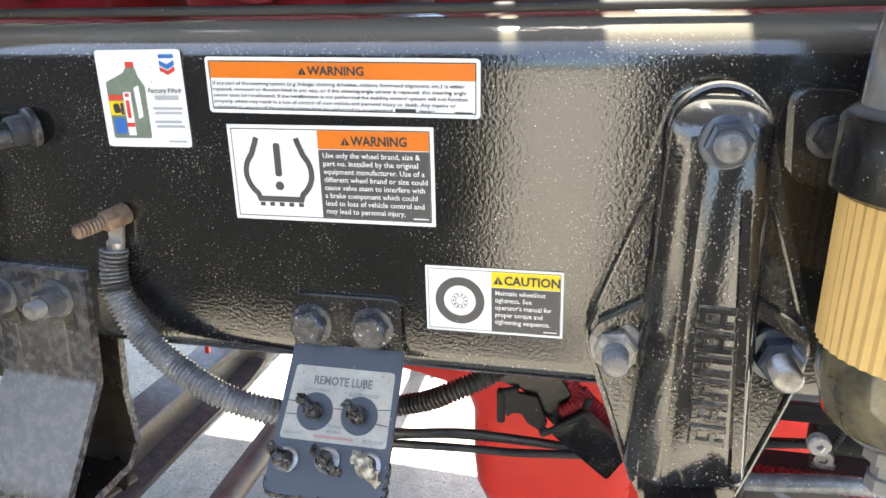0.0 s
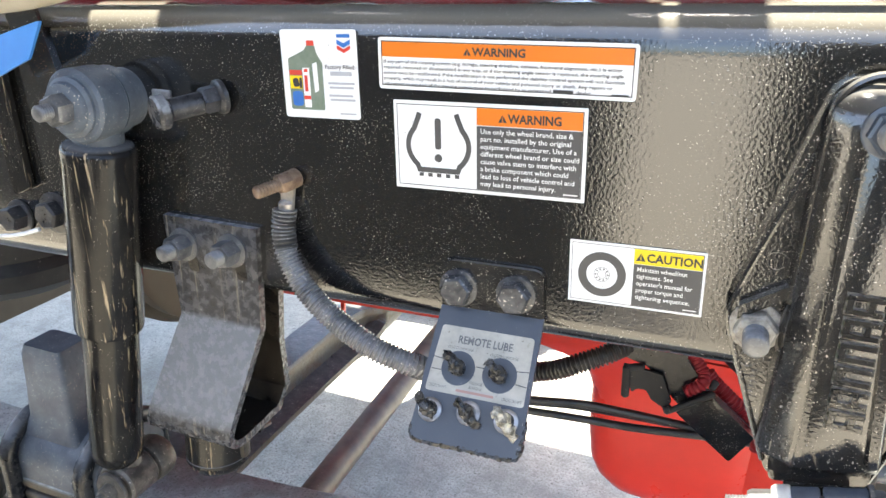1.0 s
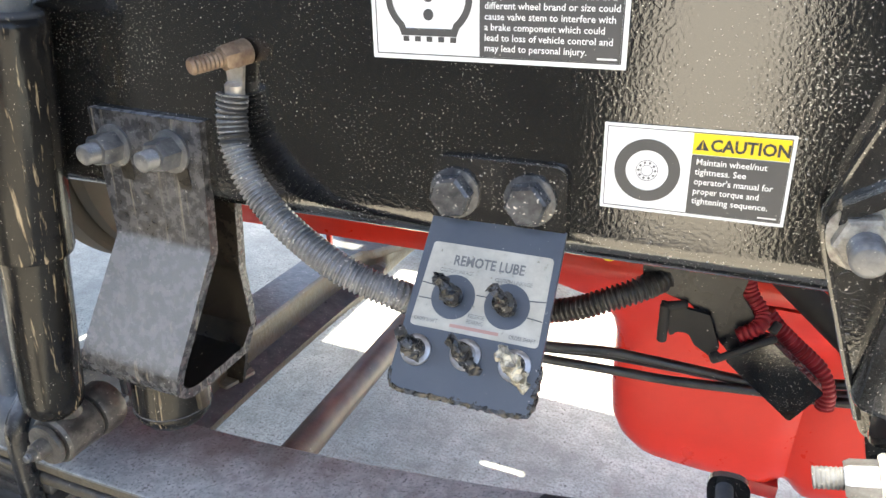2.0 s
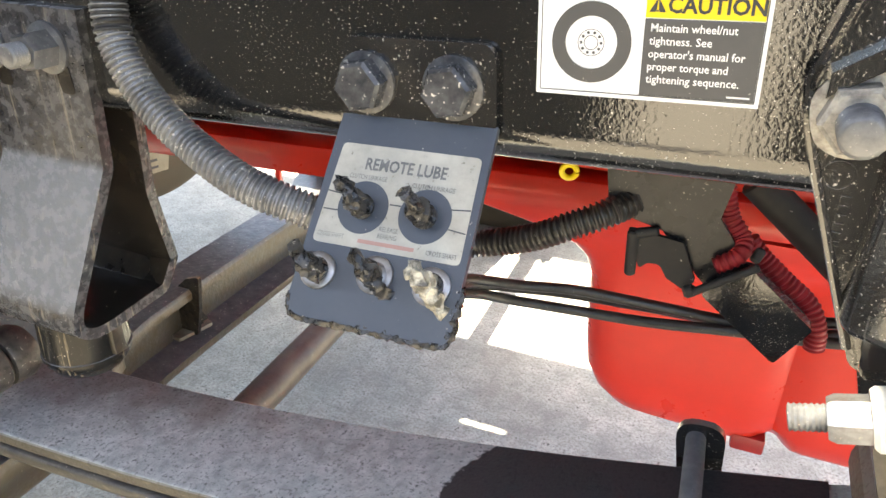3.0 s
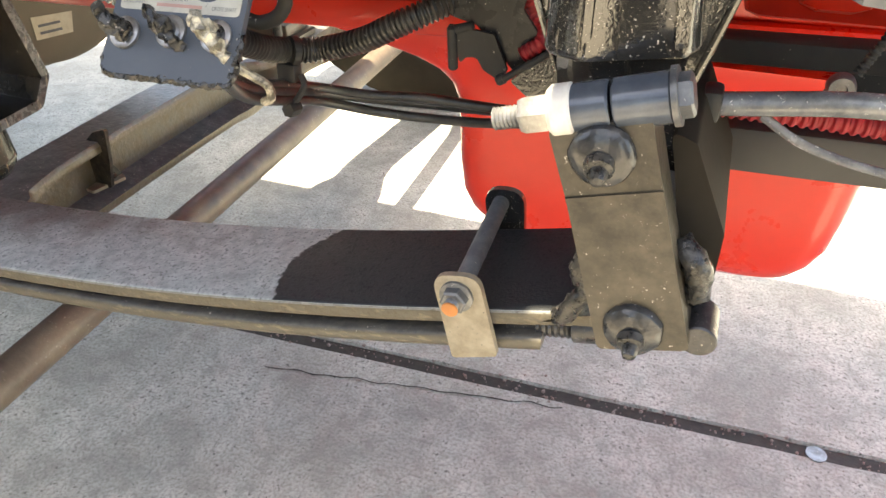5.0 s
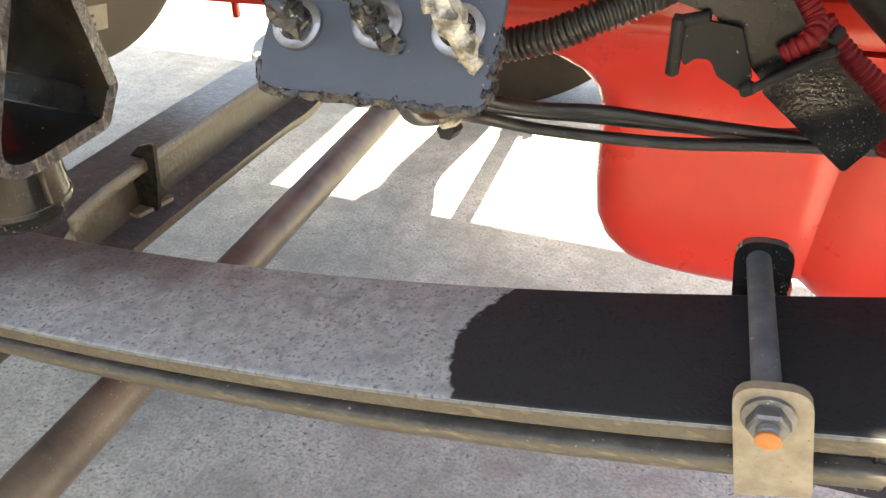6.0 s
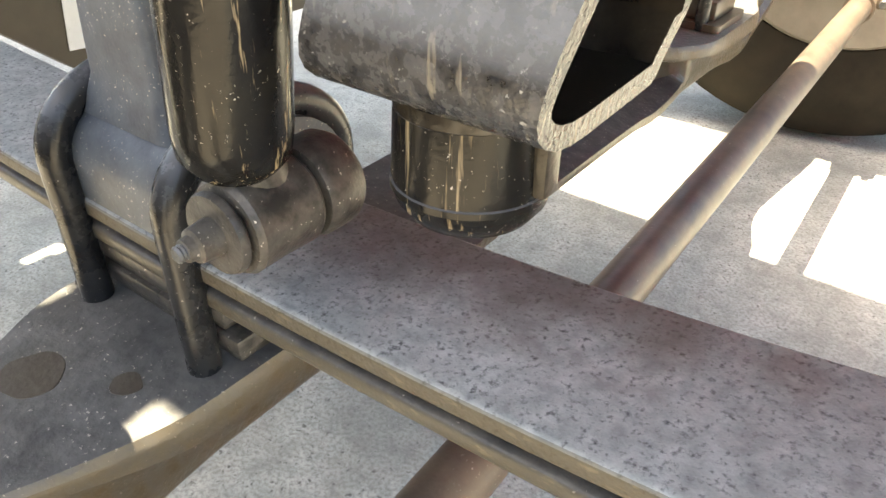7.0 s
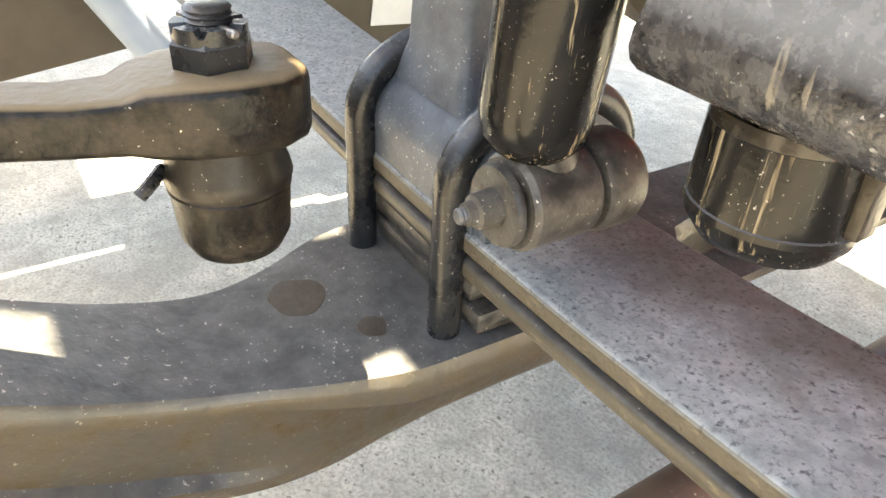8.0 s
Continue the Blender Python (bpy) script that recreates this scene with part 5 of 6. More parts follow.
def cap(u, s, kind):
    c, q = lube(u, s, 0.0042), lube(u, s, 1.0)
    d = (q - c).normalized()
    if kind == "round":
        bm = B()
        lathe(bm, c, d, [(0, 0.0142), (0.0008, 0.0142)], 32)
        disc = part("disc", bm, M_PANEL, plate, "dark blue disc behind the fitting")
    bm = B()
    lathe(bm, c, d, [(0, 0.0065), (0.003, 0.0068), (0.004, 0.0052), (0.012, 0.0050), (0.013, 0.003)], 20)
    body = part("fitting", bm, M_ZINC if kind == "plate" else M_GREASE, plate, "zinc grease fitting" if kind == "plate" else "")
    if kind != "round":
        bm = B()
        lathe(bm, c, d, [(0, 0.0098), (0.0022, 0.0098), (0.0028, 0.0086), (0.0030, 0.0062)], 24)
        part("washer", bm, M_ZINC, plate, "bright steel washer")
    rng = random.Random(int(1000 * (u + 1) + 100 * s))
    bm = B()
    side = Vector((rng.uniform(-0.3, 0.3), 0, 1)).normalized()
    pale = kind == "pale"
    pts = [c + d * 0.008 + Vector((0.004, 0, -0.004)), c + d * 0.016, c + d * 0.015 + Vector((-0.004, 0, 0.006)), c + d * 0.013 + Vector((-0.008, 0, 0.008))]
    if kind in ("pale", "plate"):
        pts = [c + d * 0.010 + Vector((-0.008, 0, 0.007)), c + d * 0.014 + Vector((-0.002, 0, 0.002)), c + d * 0.012 + Vector((0.004, 0, -0.006)), c + d * 0.006 + Vector((0.008, 0, -0.014 if pale else -0.011))]
    tube(bm, pts, 0.0036 if not pale else 0.0046, 0.0015, 10)
    bmesh.ops.create_icosphere(bm, subdivisions=2, radius=0.0062, matrix=Matrix.Translation(c + d * 0.011))
    for v in bm.verts:
        v.co += Vector((noise.noise(v.co * 260), noise.noise(v.co * 260 + Vector((7, 0, 0))), noise.noise(v.co * 260 + Vector((0, 9, 0))))) * 0.0034
    part("dust_cap", bm, M_PALEGREASE if pale else M_GREASE, body, "pale greasy dust cap" if pale else "grimy rubber dust cap")


bm = B()
tube(bm, [lube(u, v, 0.0022) for u, v in ((-0.0462, LEN - 0.012), (-0.0455, LEN - 0.004), (-0.040, LEN), (-0.02, LEN + 0.0004), (0.0, LEN + 0.0002), (0.02, LEN + 0.0004), (0.038, LEN), (0.0435, LEN - 0.004), (0.0445, LEN - 0.014), (0.0442, LEN - 0.03))], 0.0022, 0.0016, 8)
for v in bm.verts:
    v.co += Vector((noise.noise(v.co * 420), noise.noise(v.co * 420 + Vector((7, 0, 0))), noise.noise(v.co * 420 + Vector((0, 9, 0))))) * 0.0016
part("grimy_rim", bm, M_GREASE, plate, "greasy chipped lower edge")
cap(-0.0175, 0.0475, "round")
cap(0.0175, 0.0475, "round")
cap(-0.0330, 0.0840, "bare")
cap(-0.0010, 0.0810, "plate")
cap(0.0300, 0.0815, "pale")

# ---- earth cable and conduit ----
t = thing("earth_cable", (-0.25, -0.01, 0.89), "black corrugated cable conduit on a rusty earth stud", "cable")
bm = B()
rod(bm, (-0.246, 0.0, 0.896), (-0.250, -0.012, 0.894), 0.0085, 20)
thread(bm, (-0.250, -0.012, 0.894), (-0.262, -0.040, 0.890), 0.0058, 0.0028)
hexagon(bm, (-0.249, -0.010, 0.8945), (-0.253, -0.019, 0.893), 0.016, 0.3)
part("earth_stud", bm, M_RUST, t, "rusty threaded stud and nut")
bm = B()
slab(bm, rounded([(-0.259, 0.898), (-0.243, 0.898), (-0.247, 0.868), (-0.258, 0.868)], 0.004, 4), xz(-0.006), 0.003, 0.0008, 2)
lathe(bm, (-0.2535, -0.008, 0.876), (-0.04, 0, -1), [(0, 0.005), (0.002, 0.0068), (0.016, 0.0070), (0.018, 0.006)], 18)
part("cable_lug", bm, M_LUG, t, "silver crimped cable lug")
bm = B()
tube(bm, [(-0.2545, -0.0095, 0.868), (-0.2555, -0.012, 0.850), (-0.250, -0.016, 0.828), (-0.232, -0.020, 0.802), (-0.201, -0.024, 0.779), (-0.160, -0.027, 0.760), (-0.120, -0.013, 0.742), (-0.108, 0.035, 0.708)], 0.0110, ribs=(0.0036, 0.0018))
part("conduit", bm, M_CONDUIT, t)
bm = B()
tube(bm, [(-0.108, 0.035, 0.708), (-0.102, 0.085, 0.680), (-0.096, 0.120, 0.667), (-0.080, 0.137, 0.664), (-0.059, 0.140, 0.669), (-0.034, 0.140, 0.678), (-0.011, 0.142, 0.690), (0.017, 0.152, 0.703), (0.042, 0.176, 0.714), (0.066, 0.196, 0.726)], 0.0108, ribs=(0.0044, 0.0022))
part("conduit", bm, M_HOSE, t, "blacker conduit behind the panel")
bm = B()
tube(bm, [(-0.2548, -0.0098, 0.866), (-0.2552, -0.012, 0.85), (-0.252, -0.0155, 0.835)], 0.0108, ribs=(0.0042, 0.0012))
part("tape_wrap", bm, M_RUBBER, t, "black tape round the conduit end")

# black hoses from the panel
HOSES = ([(-0.085, -0.035, 0.722), (-0.092, 0.0, 0.692), (-0.096, 0.055, 0.662), (-0.092, 0.145, 0.626), (-0.055, 0.185, 0.608), (-0.011, 0.20, 0.606), (0.035, 0.205, 0.604), (0.074, 0.205, 0.604), (0.116, 0.20, 0.607), (0.18, 0.195, 0.615), (0.25, 0.19, 0.64), (0.4, 0.2, 0.66)],
         [(-0.045, -0.04, 0.722), (-0.076, 0.0, 0.688), (-0.090, 0.050, 0.652), (-0.090, 0.145, 0.613), (-0.055, 0.185, 0.592), (-0.008, 0.20, 0.586), (0.050, 0.20, 0.590), (0.117, 0.195, 0.602), (0.18, 0.19, 0.612), (0.25, 0.18, 0.632), (0.4, 0.19, 0.645)],
         [(-0.060, -0.038, 0.722), (-0.084, 0.005, 0.690), (-0.093, 0.055, 0.658), (-0.090, 0.150, 0.619), (-0.052, 0.195, 0.600), (-0.010, 0.21, 0.596), (0.050, 0.213, 0.597), (0.115, 0.21, 0.603), (0.25, 0.20, 0.638), (0.4, 0.21, 0.652)])
for pts in HOSES:
    bm = B()
    tube(bm, pts, 0.0046, 0.01, 12)
    solo("grease_hose", bm, M_HOSE, "thin black rubber grease hose behind the panel", "hose", "grease hoses")
t = thing("cable_tie", (-0.092, 0.11, 0.622), "black plastic tie clip holding hoses to the conduit", "cable tie")
bm = B()
lathe(bm, (-0.094, 0.115, 0.6680), (0.55, 0.75, -0.2), [(0, 0.0108), (0, 0.0124), (0.006, 0.0124), (0.006, 0.0108)], 24)
part("band", bm, M_RUBBER, t)
bm = B()
box(bm, (-0.104, 0.106, 0.643), (-0.086, 0.120, 0.660), 0.003)
part("saddle_block", bm, M_RUBBER, t)
bm = B()
tube(bm, [(-0.084, 0.112, 0.650), (-0.080, 0.110, 0.642), (-0.084, 0.107, 0.634), (-0.088, 0.104, 0.628)], 0.0028, 0.003, 8)
part("stem", bm, M_RUBBER, t)
bm = B()
hexagon(bm, (-0.090, 0.095, 0.624), (-0.088, 0.109, 0.622), 0.011)
part("knob", bm, M_RUBBER, t)
bm = B()
tube(bm, [(-0.082, 0.02, 0.690), (-0.072, 0.026, 0.682), (-0.062, 0.03, 0.674), (-0.062, 0.032, 0.664), (-0.070, 0.034, 0.659)], 0.0035, 0.003, 8)
solo("tan_clip", bm, M_PALEGREASE, "greasy tan clip round the hoses below the panel", "clip")
bm = B()
tube(bm, [(-0.078, 0.09, 0.79), (-0.078, 0.09, 0.731), (-0.077, 0.09, 0.716), (-0.086, 0.09, 0.704), (-0.103, 0.09, 0.698), (-0.115, 0.085, 0.703)], 0.0058, 0.004, 12)
solo("hanging_hose", bm, M_RUBBER, "black hose hooking down below the rail", "hose")

# ---- black bracket with red wiring ----
BACK = Vector((-0.003, 0.057, -0.029))
t = thing("wiring_bracket", (0.11, 0.16, 0.67), "angled black sheet-metal bracket carrying red wires", "bracket")
bm = B()
slab(bm, rounded([(0.004, 0.830), (0.112, 0.830), (0.095, 0.738), (0.108, 0.721), (0.101, 0.708), (0.121, 0.708), (0.164, 0.675), (0.148, 0.645), (0.092, 0.686), (0.074, 0.704), (0.058, 0.722), (0.018, 0.732)], 0.003, 3), xz(0.106), 0.004, 0.001, 2)
bmesh.ops.translate(bm, verts=bm.verts, vec=BACK)
part("plate", bm, M_UBOLT, t)
bm = B()
slab(bm, rounded([(0.091, 0.686), (0.122, 0.711), (0.167, 0.675), (0.148, 0.642)], 0.003, 3), xz(0.098), 0.012, 0.002, 2)
bmesh.ops.translate(bm, verts=bm.verts, vec=BACK)
part("cover", bm, M_CAST, t)
bm = B()
slab(bm, rounded([(0.034, 0.722), (0.074, 0.718), (0.086, 0.690), (0.081, 0.680), (0.066, 0.688), (0.060, 0.698), (0.051, 0.697), (0.046, 0.691)], [0.002, 0.002, 0.003, 0.003, 0.005, 0.006, 0.005, 0.003], 4), xz(0.100), 0.004, 0.001, 2)
bmesh.ops.translate(bm, verts=bm.verts, vec=BACK)
part("gusset", bm, M_RUBBER, t, "dark notched gusset plate")
for p, q, r in (((0.0385, 0.096, 0.721), (0.0400, 0.096, 0.685), 0.0042), ((0.056, 0.100, 0.722), (0.039, 0.097, 0.718), 0.004), ((0.088, 0.088, 0.688), (0.080, 0.086, 0.684), 0.0046), ((0.086, 0.084, 0.687), (0.125, 0.086, 0.715), 0.0030), ((0.112, 0.132, 0.760), (0.192, 0.132, 0.694), 0.0130), ((0.125, 0.096, 0.724), (0.121, 0.090, 0.716), 0.0035)):
    bm = B()
    rod(bm, p, q, r, 12, 0.002)
    bmesh.ops.translate(bm, verts=bm.verts, vec=BACK)
    part("rubber_peg", bm, M_RUBBER, t)
bm = B()
tube(bm, [(0.094, 0.112, 0.762), (0.101, 0.112, 0.738), (0.112, 0.108, 0.724), (0.112, 0.098, 0.716), (0.098, 0.096, 0.705)], 0.0065, ribs=(0.004, 0.001))
tube(bm, [(0.116, 0.112, 0.722), (0.125, 0.112, 0.712), (0.143, 0.112, 0.697), (0.163, 0.112, 0.681), (0.172, 0.110, 0.664), (0.174, 0.110, 0.648)], 0.0075, ribs=(0.004, 0.001))
bmesh.ops.translate(bm, verts=bm.verts, vec=BACK)
part("red_wire_loom", bm, mat("red_loom", (0.42, 0.02, 0.03), (0.3, 0.015, 0.02), 0.45, 0, 60), t, "red corrugated wire loom")
bm = B()
tube(bm, [(p[0] - 0.0124, 0.139 + 0.3 * p[0], p[1]) for p in arc(0.0, 0.7345, 0.0050, 0, 350, 16)], 0.0022, 0.003, 8)
solo("ring_clip", bm, M_YELLOW, "small yellow ring clip on the black bracket edge", "clip")

# ---- engine ----
t = thing("engine", (0.2, 0.55, 0.40), "bright red painted engine block and oil pan", "engine")


def rounded_ring(z, x0, x1, y0, y1, r):
    ring = rounded([(x0, y0), (x1, y0), (x1, y1), (x0, y1)], r, 7)
    i = max(range(len(ring) - 1), key=lambda j: (ring[j + 1][0] - ring[j][0]) * (abs(ring[j][1] - y0) < 1e-5))
    a, b = ring[i], ring[i + 1]
    extra = [(a[0] + (b[0] - a[0]) * k / 25, a[1]) for k in range(1, 25)]
    return [(p[0], p[1], z) for p in ring[:i + 1] + extra + ring[i + 1:]]


bm = B()
ring_loft(bm, [rounded_ring(*r) for r in ((0.366, 0.075, 0.325, 0.40, 0.53, 0.05), (0.368, 0.050, 0.345, 0.376, 0.56, 0.06), (0.375, 0.026, 0.362, 0.356, 0.575, 0.06), (0.387, 0.004, 0.378, 0.343, 0.585, 0.05), (0.405, -0.011, 0.390, 0.335, 0.59, 0.05), (0.43, -0.020, 0.399, 0.331, 0.595, 0.045), (0.47, -0.025, 0.405, 0.330, 0.60, 0.045), (0.545, -0.028, 0.412, 0.328, 0.60, 0.045), (0.568, -0.036, 0.42, 0.325, 0.60, 0.045), (0.585, -0.052, 0.43, 0.322, 0.60, 0.04), (0.600, -0.075, 0.45, 0.315, 0.605, 0.03), (0.612, -0.105, 0.50, 0.308, 0.61, 0.02), (0.622, -0.14, 0.6, 0.302, 0.61, 0.02), (0.634, -0.20, 0.62, 0.300, 0.61, 0.02))])
for v in bm.verts:
    ridge = math.exp(-((v.co.x - 0.185) / 0.014) ** 2)
    if v.co.y < 0.36 and v.co.z < 0.6:
        v.co.y += 0.012 * ridge
    if v.co.z < 0.39:
        v.co.z += 0.012 * ridge
part("oil_pan", bm, M_RED, t, "glossy red deep oil pan", angle=50)
bm = B()
box(bm, (-0.64, 0.296, 0.632), (0.95, 0.612, 0.668), 0.006)
box(bm, (-0.380, 0.297, 0.619), (-0.374, 0.303, 0.634), 0.001)
shear(bm)
part("pan_flange", bm, M_RED, t)
bm = B()
box(bm, (-0.64, 0.304, 0.673), (0.95, 0.605, 1.0), 0.01)
box(bm, (-0.85, 0.24, 0.80), (-0.2, 0.31, 0.95), 0.02)
box(bm, (0.25, 0.225, 0.700), (0.9, 0.31, 0.86), 0.014)
box(bm, (0.285, 0.205, 0.712), (0.345, 0.31, 0.80), 0.018)
part("block", bm, M_RED, t)
for x in (-0.8, -0.55, -0.3, -0.05, 0.2, 0.45, 0.7):
    bm = B()
    box(bm, (x, 0.18, 1.02), (x + 0.18, 0.56, 1.22), 0.03)
    lathe(bm, (x + 0.09, 0.17, 1.10), (0, 1, 0), [(0, 0.05), (0.03, 0.055), (0.06, 0.055)], 20)
    part("cylinder_head", bm, M_DARKRED, t, "dark red upper engine casting")
bm = B()
box(bm, (0.146, 0.340, 0.372), (0.180, 0.362, 0.392), 0.003)
part("drain_plug", bm, M_DARKRED, t)

bm = B()
lathe(bm, (-0.72, 0.487, 0.70), (-1, 0, 0), [(-0.08, 0.10), (-0.004, 0.10), (0, 0.225), (0.006, 0.238), (0.030, 0.238), (0.033, 0.228), (0.040, 0.228), (0.044, 0.246), (0.050, 0.252), (0.095, 0.252), (0.10, 0.244), (0.10, 0.08)], 72)
damper = part("crank_damper", bm, M_BROWNPANEL, t, "olive-brown round crank damper", angle=30)
bm = B()
slab(bm, [(0.411, 0.512), (0.482, 0.504), (0.490, 0.535), (0.411, 0.546)], yz(-0.7185), 0.001)
part("maker_label", bm, M_ARMDUST, damper, "pale printed label")
for k in range(2):
    bm = B()
    slab(bm, [(0.420, 0.518 + 0.011 * k), (0.462, 0.5135 + 0.011 * k), (0.462, 0.5175 + 0.011 * k), (0.420, 0.522 + 0.011 * k)], yz(-0.7172), 0.0004)
    part("plain_bar", bm, M_INK, damper)

bm = B()
box(bm, (0.225, 0.185, 0.668), (0.62, 0.215, 0.688), 0.004)
box(bm, (0.335, 0.188, 0.632), (0.62, 0.212, 0.672), 0.003)
shear(bm)
part("mount_bracket", bm, M_RUBBER, t, "black engine mount bracket")
# charcoal cross beam behind the shackle, with wiring
bm = B()
box(bm, (0.235, 0.10, 0.6205), (0.75, 0.16, 0.654), 0.004)
shear(bm)
solo("cross_beam", bm, M_CHAR, "plain charcoal steel beam behind the shackle", "beam")
bm = B()
tube(bm, [(0.215, 0.05, 0.694), (0.26, 0.05, 0.700), (0.32, 0.05, 0.708), (0.40, 0.06, 0.706), (0.5, 0.09, 0.70)], 0.0075, 0.01, 14)
solo("black_hose", bm, M_CONDUIT, "black ribbed hose running past the shackle", "hose")
bm = B()
tube(bm, [(0.23, 0.08, 0.686), (0.30, 0.085, 0.684), (0.38, 0.09, 0.682), (0.45, 0.10, 0.685)], 0.0085, ribs=(0.006, 0.0016))
solo("red_hose", bm, mat("red_hose_rubber", (0.35, 0.012, 0.02), (0.25, 0.01, 0.015), 0.5, 0, 40), "ribbed dark red hose below the black hose", "hose")
t = thing("hose_clamp", (0.315, 0.098, 0.70), "grey rubber-lined hose clamp with a thin ribbed cable", "hose clamp")
bm = B()
lathe(bm, (0.315, 0.104, 0.7005), (0, -1, 0), [(0, 0.003), (0, 0.0075), (0.003, 0.0088), (0.009, 0.0088), (0.012, 0.0075), (0.012, 0.0034), (0.010, 0.0028)], 24)
part("ring", bm, M_NUT, t)
bm = B()
box(bm, (0.306, 0.094, 0.690), (0.326, 0.104, 0.697), 0.002)
part("foot", bm, M_NUT, t)
bm = B()
tube(bm, [(0.322, 0.100, 0.709), (0.329, 0.102, 0.725), (0.337, 0.105, 0.745), (0.343, 0.110, 0.775)], 0.0034, ribs=(0.003, 0.0008))
part("cable", bm, M_RUBBER, t, "thin black ribbed cable")
bm = B()
box(bm, (0.234, 0.040, 0.688), (0.246, 0.062, 0.708), 0.003)
solo("tie_block", bm, M_RUBBER, "black plastic tie block round the hose", "cable tie")
bm = B()
tube(bm, [(0.27, 0.05, 0.694), (0.30, 0.045, 0.680), (0.35, 0.042, 0.672), (0.40, 0.045, 0.678), (0.425, 0.05, 0.69)], 0.0028, 0.006, 10)
solo("grey_wire", bm, M_CONDUIT, "thin grey sleeved wire looping below the hose", "wire")

# ---- fuel filter ----
t = thing("fuel_filter", (0.298, -0.075, 0.79), "clear amber fuel filter bowl with a black collar", "fuel filter")
FC = (0.2885, -0.080)
bm = B()
lathe(bm, (*FC, 0.825), (0.0, 0, 1), [(0, 0.012), (0.006, 0.026), (0.018, 0.040), (0.040, 0.0465), (0.150, 0.0500)], 40)
part("bowl", bm, M_CLEAR, t)
bm = B()
rings = []
for z, fat in ((0.885, 0.0028), (0.975, 0.0048)):
    rings.append([(FC[0] + (r + fat) * math.cos(2 * math.pi * i / 96), FC[1] + (r + fat) * math.sin(2 * math.pi * i / 96), z) for i in range(96) for r in ((0.0468 if i % 2 else 0.0455),)])
ring_loft(bm, rings)
part("pleated_element", bm, M_ELEMENT, t, "yellow pleated paper element")
bm = B()
lathe(bm, (*FC, 0.968), (0, 0, 1), [(0, 0.053), (0.003, 0.0575), (0.038, 0.0575), (0.042, 0.055), (0.046, 0.048)], 40)
part("collar", bm, M_SHOCK, t, "black threaded collar")
bm = B()
lathe(bm, (*FC, 1.000), (0, 0, 1), [(0, 0.050), (0.05, 0.0490), (0.054, 0.0475), (0.10, 0.046), (0.26, 0.041)], 40)
part("neck", bm, M_NECK, t, "smooth grey filter housing")
bm = B()
lathe(bm, (*FC, 0.828), (0, 0, -1), [(0, 0.010), (0.004, 0.014), (0.012, 0.014), (0.014, 0.009), (0.022, 0.008), (0.023, 0.010), (0.031, 0.010)], 8)
part("drain_valve", bm, M_GREYPLASTIC, t, "grey plastic drain valve")
bm = B()
lathe(bm, (FC[0] - 0.035, FC[1] + 0.01, 0.815), (0, -1, 0), [(0, 0.0065), (0.005, 0.0065), (0.006, 0.0055), (0.006, 0.002), (0.004, 0.0015)], 20)
part("drain_knob", bm, M_CONDUIT, t)

# ---- steering arm and ball joint ----
t = thing("steering_joint", (-0.575, -0.15, 0.55), "dusty iron steering joint with castellated nut and ball cup", "steering joint")
J = Vector((-0.571, -0.152, 0.581))
bm = B()
sections = []
for (px, py), wv, zc, hh in (((-0.571, -0.1105), 0.014, 0.565, 0.026), ((-0.571, -0.1125), 0.020, 0.565, 0.032), ((-0.571, -0.117), 0.0265, 0.565, 0.035), ((-0.571, -0.130), 0.0335, 0.565, 0.037), ((-0.572, -0.150), 0.0350, 0.565, 0.038), ((-0.574, -0.172), 0.0320, 0.565, 0.037), ((-0.576, -0.188), 0.0255, 0.564, 0.034), ((-0.578, -0.198), 0.0215, 0.5625, 0.028), ((-0.581, -0.22), 0.0195, 0.563, 0.026), ((-0.59, -0.27), 0.0195, 0.568, 0.027), ((-0.60, -0.36), 0.021, 0.576, 0.03)):
    sections.append([(px + u * wv, py, zc + v * hh / 2) for u, v in rounded([(-1, -1), (1, -1), (1, 1), (-1, 1)], 0.35, 4)])
ring_loft(bm, sections)
part("arm", bm, M_ARM, t, "oily dark forged arm", angle=50)
bm = B()
hexagon(bm, J, J + Vector((0, 0, 0.0170)), 0.034, 0.1)
crown = []
for r, low in ((0.0175, True), (0.0175, False), (0.0108, False), (0.0108, True)):
    ring = []
    for i in range(48):
        a = 0.1 + 2 * math.pi * i / 48
        slot = (i % 8) in (3, 4)
        ring.append(J + Vector((r * math.cos(a), r * math.sin(a), 0.0150 if low else (0.0185 if slot else 0.0222))))
    crown.append(ring)
ring_loft(bm, crown, cap=False)
nut = part("castle_nut", bm, M_UBOLT, t, "dark castellated nut")
bm = B()
thread(bm, J + Vector((0, 0, 0.012)), J + Vector((0, 0, 0.0305)), 0.0112, 0.0024)
part("thread", bm, M_DARKBOLT, nut)
bm = B()
rod(bm, J + Vector((-0.021, -0.008, 0.0208)), J + Vector((0.021, 0.006, 0.0208)), 0.0022, 10, 0.0006)
part("split_pin", bm, M_ZINC, nut, "pale steel split pin")
bm = B()
lathe(bm, J + Vector((0, 0, -0.030)), (0, 0, -1), [(0, 0.022), (0.004, 0.0275), (0.012, 0.0290), (0.019, 0.0315), (0.025, 0.0328), (0.029, 0.0312)], 36)
part("rubber_boot", bm, M_BOOT, t, "black rubber dust boot")
bm = B()
lathe(bm, J + Vector((0, 0, -0.058)), (0, 0, -1), [(0, 0.0305), (0.002, 0.0318), (0.006, 0.0308), (0.030, 0.0292), (0.039, 0.0245), (0.044, 0.014), (0.0445, 0.006)], 36)
part("ball_cup", bm, M_ARM, t, "grimy steel ball cup")
bm = B()
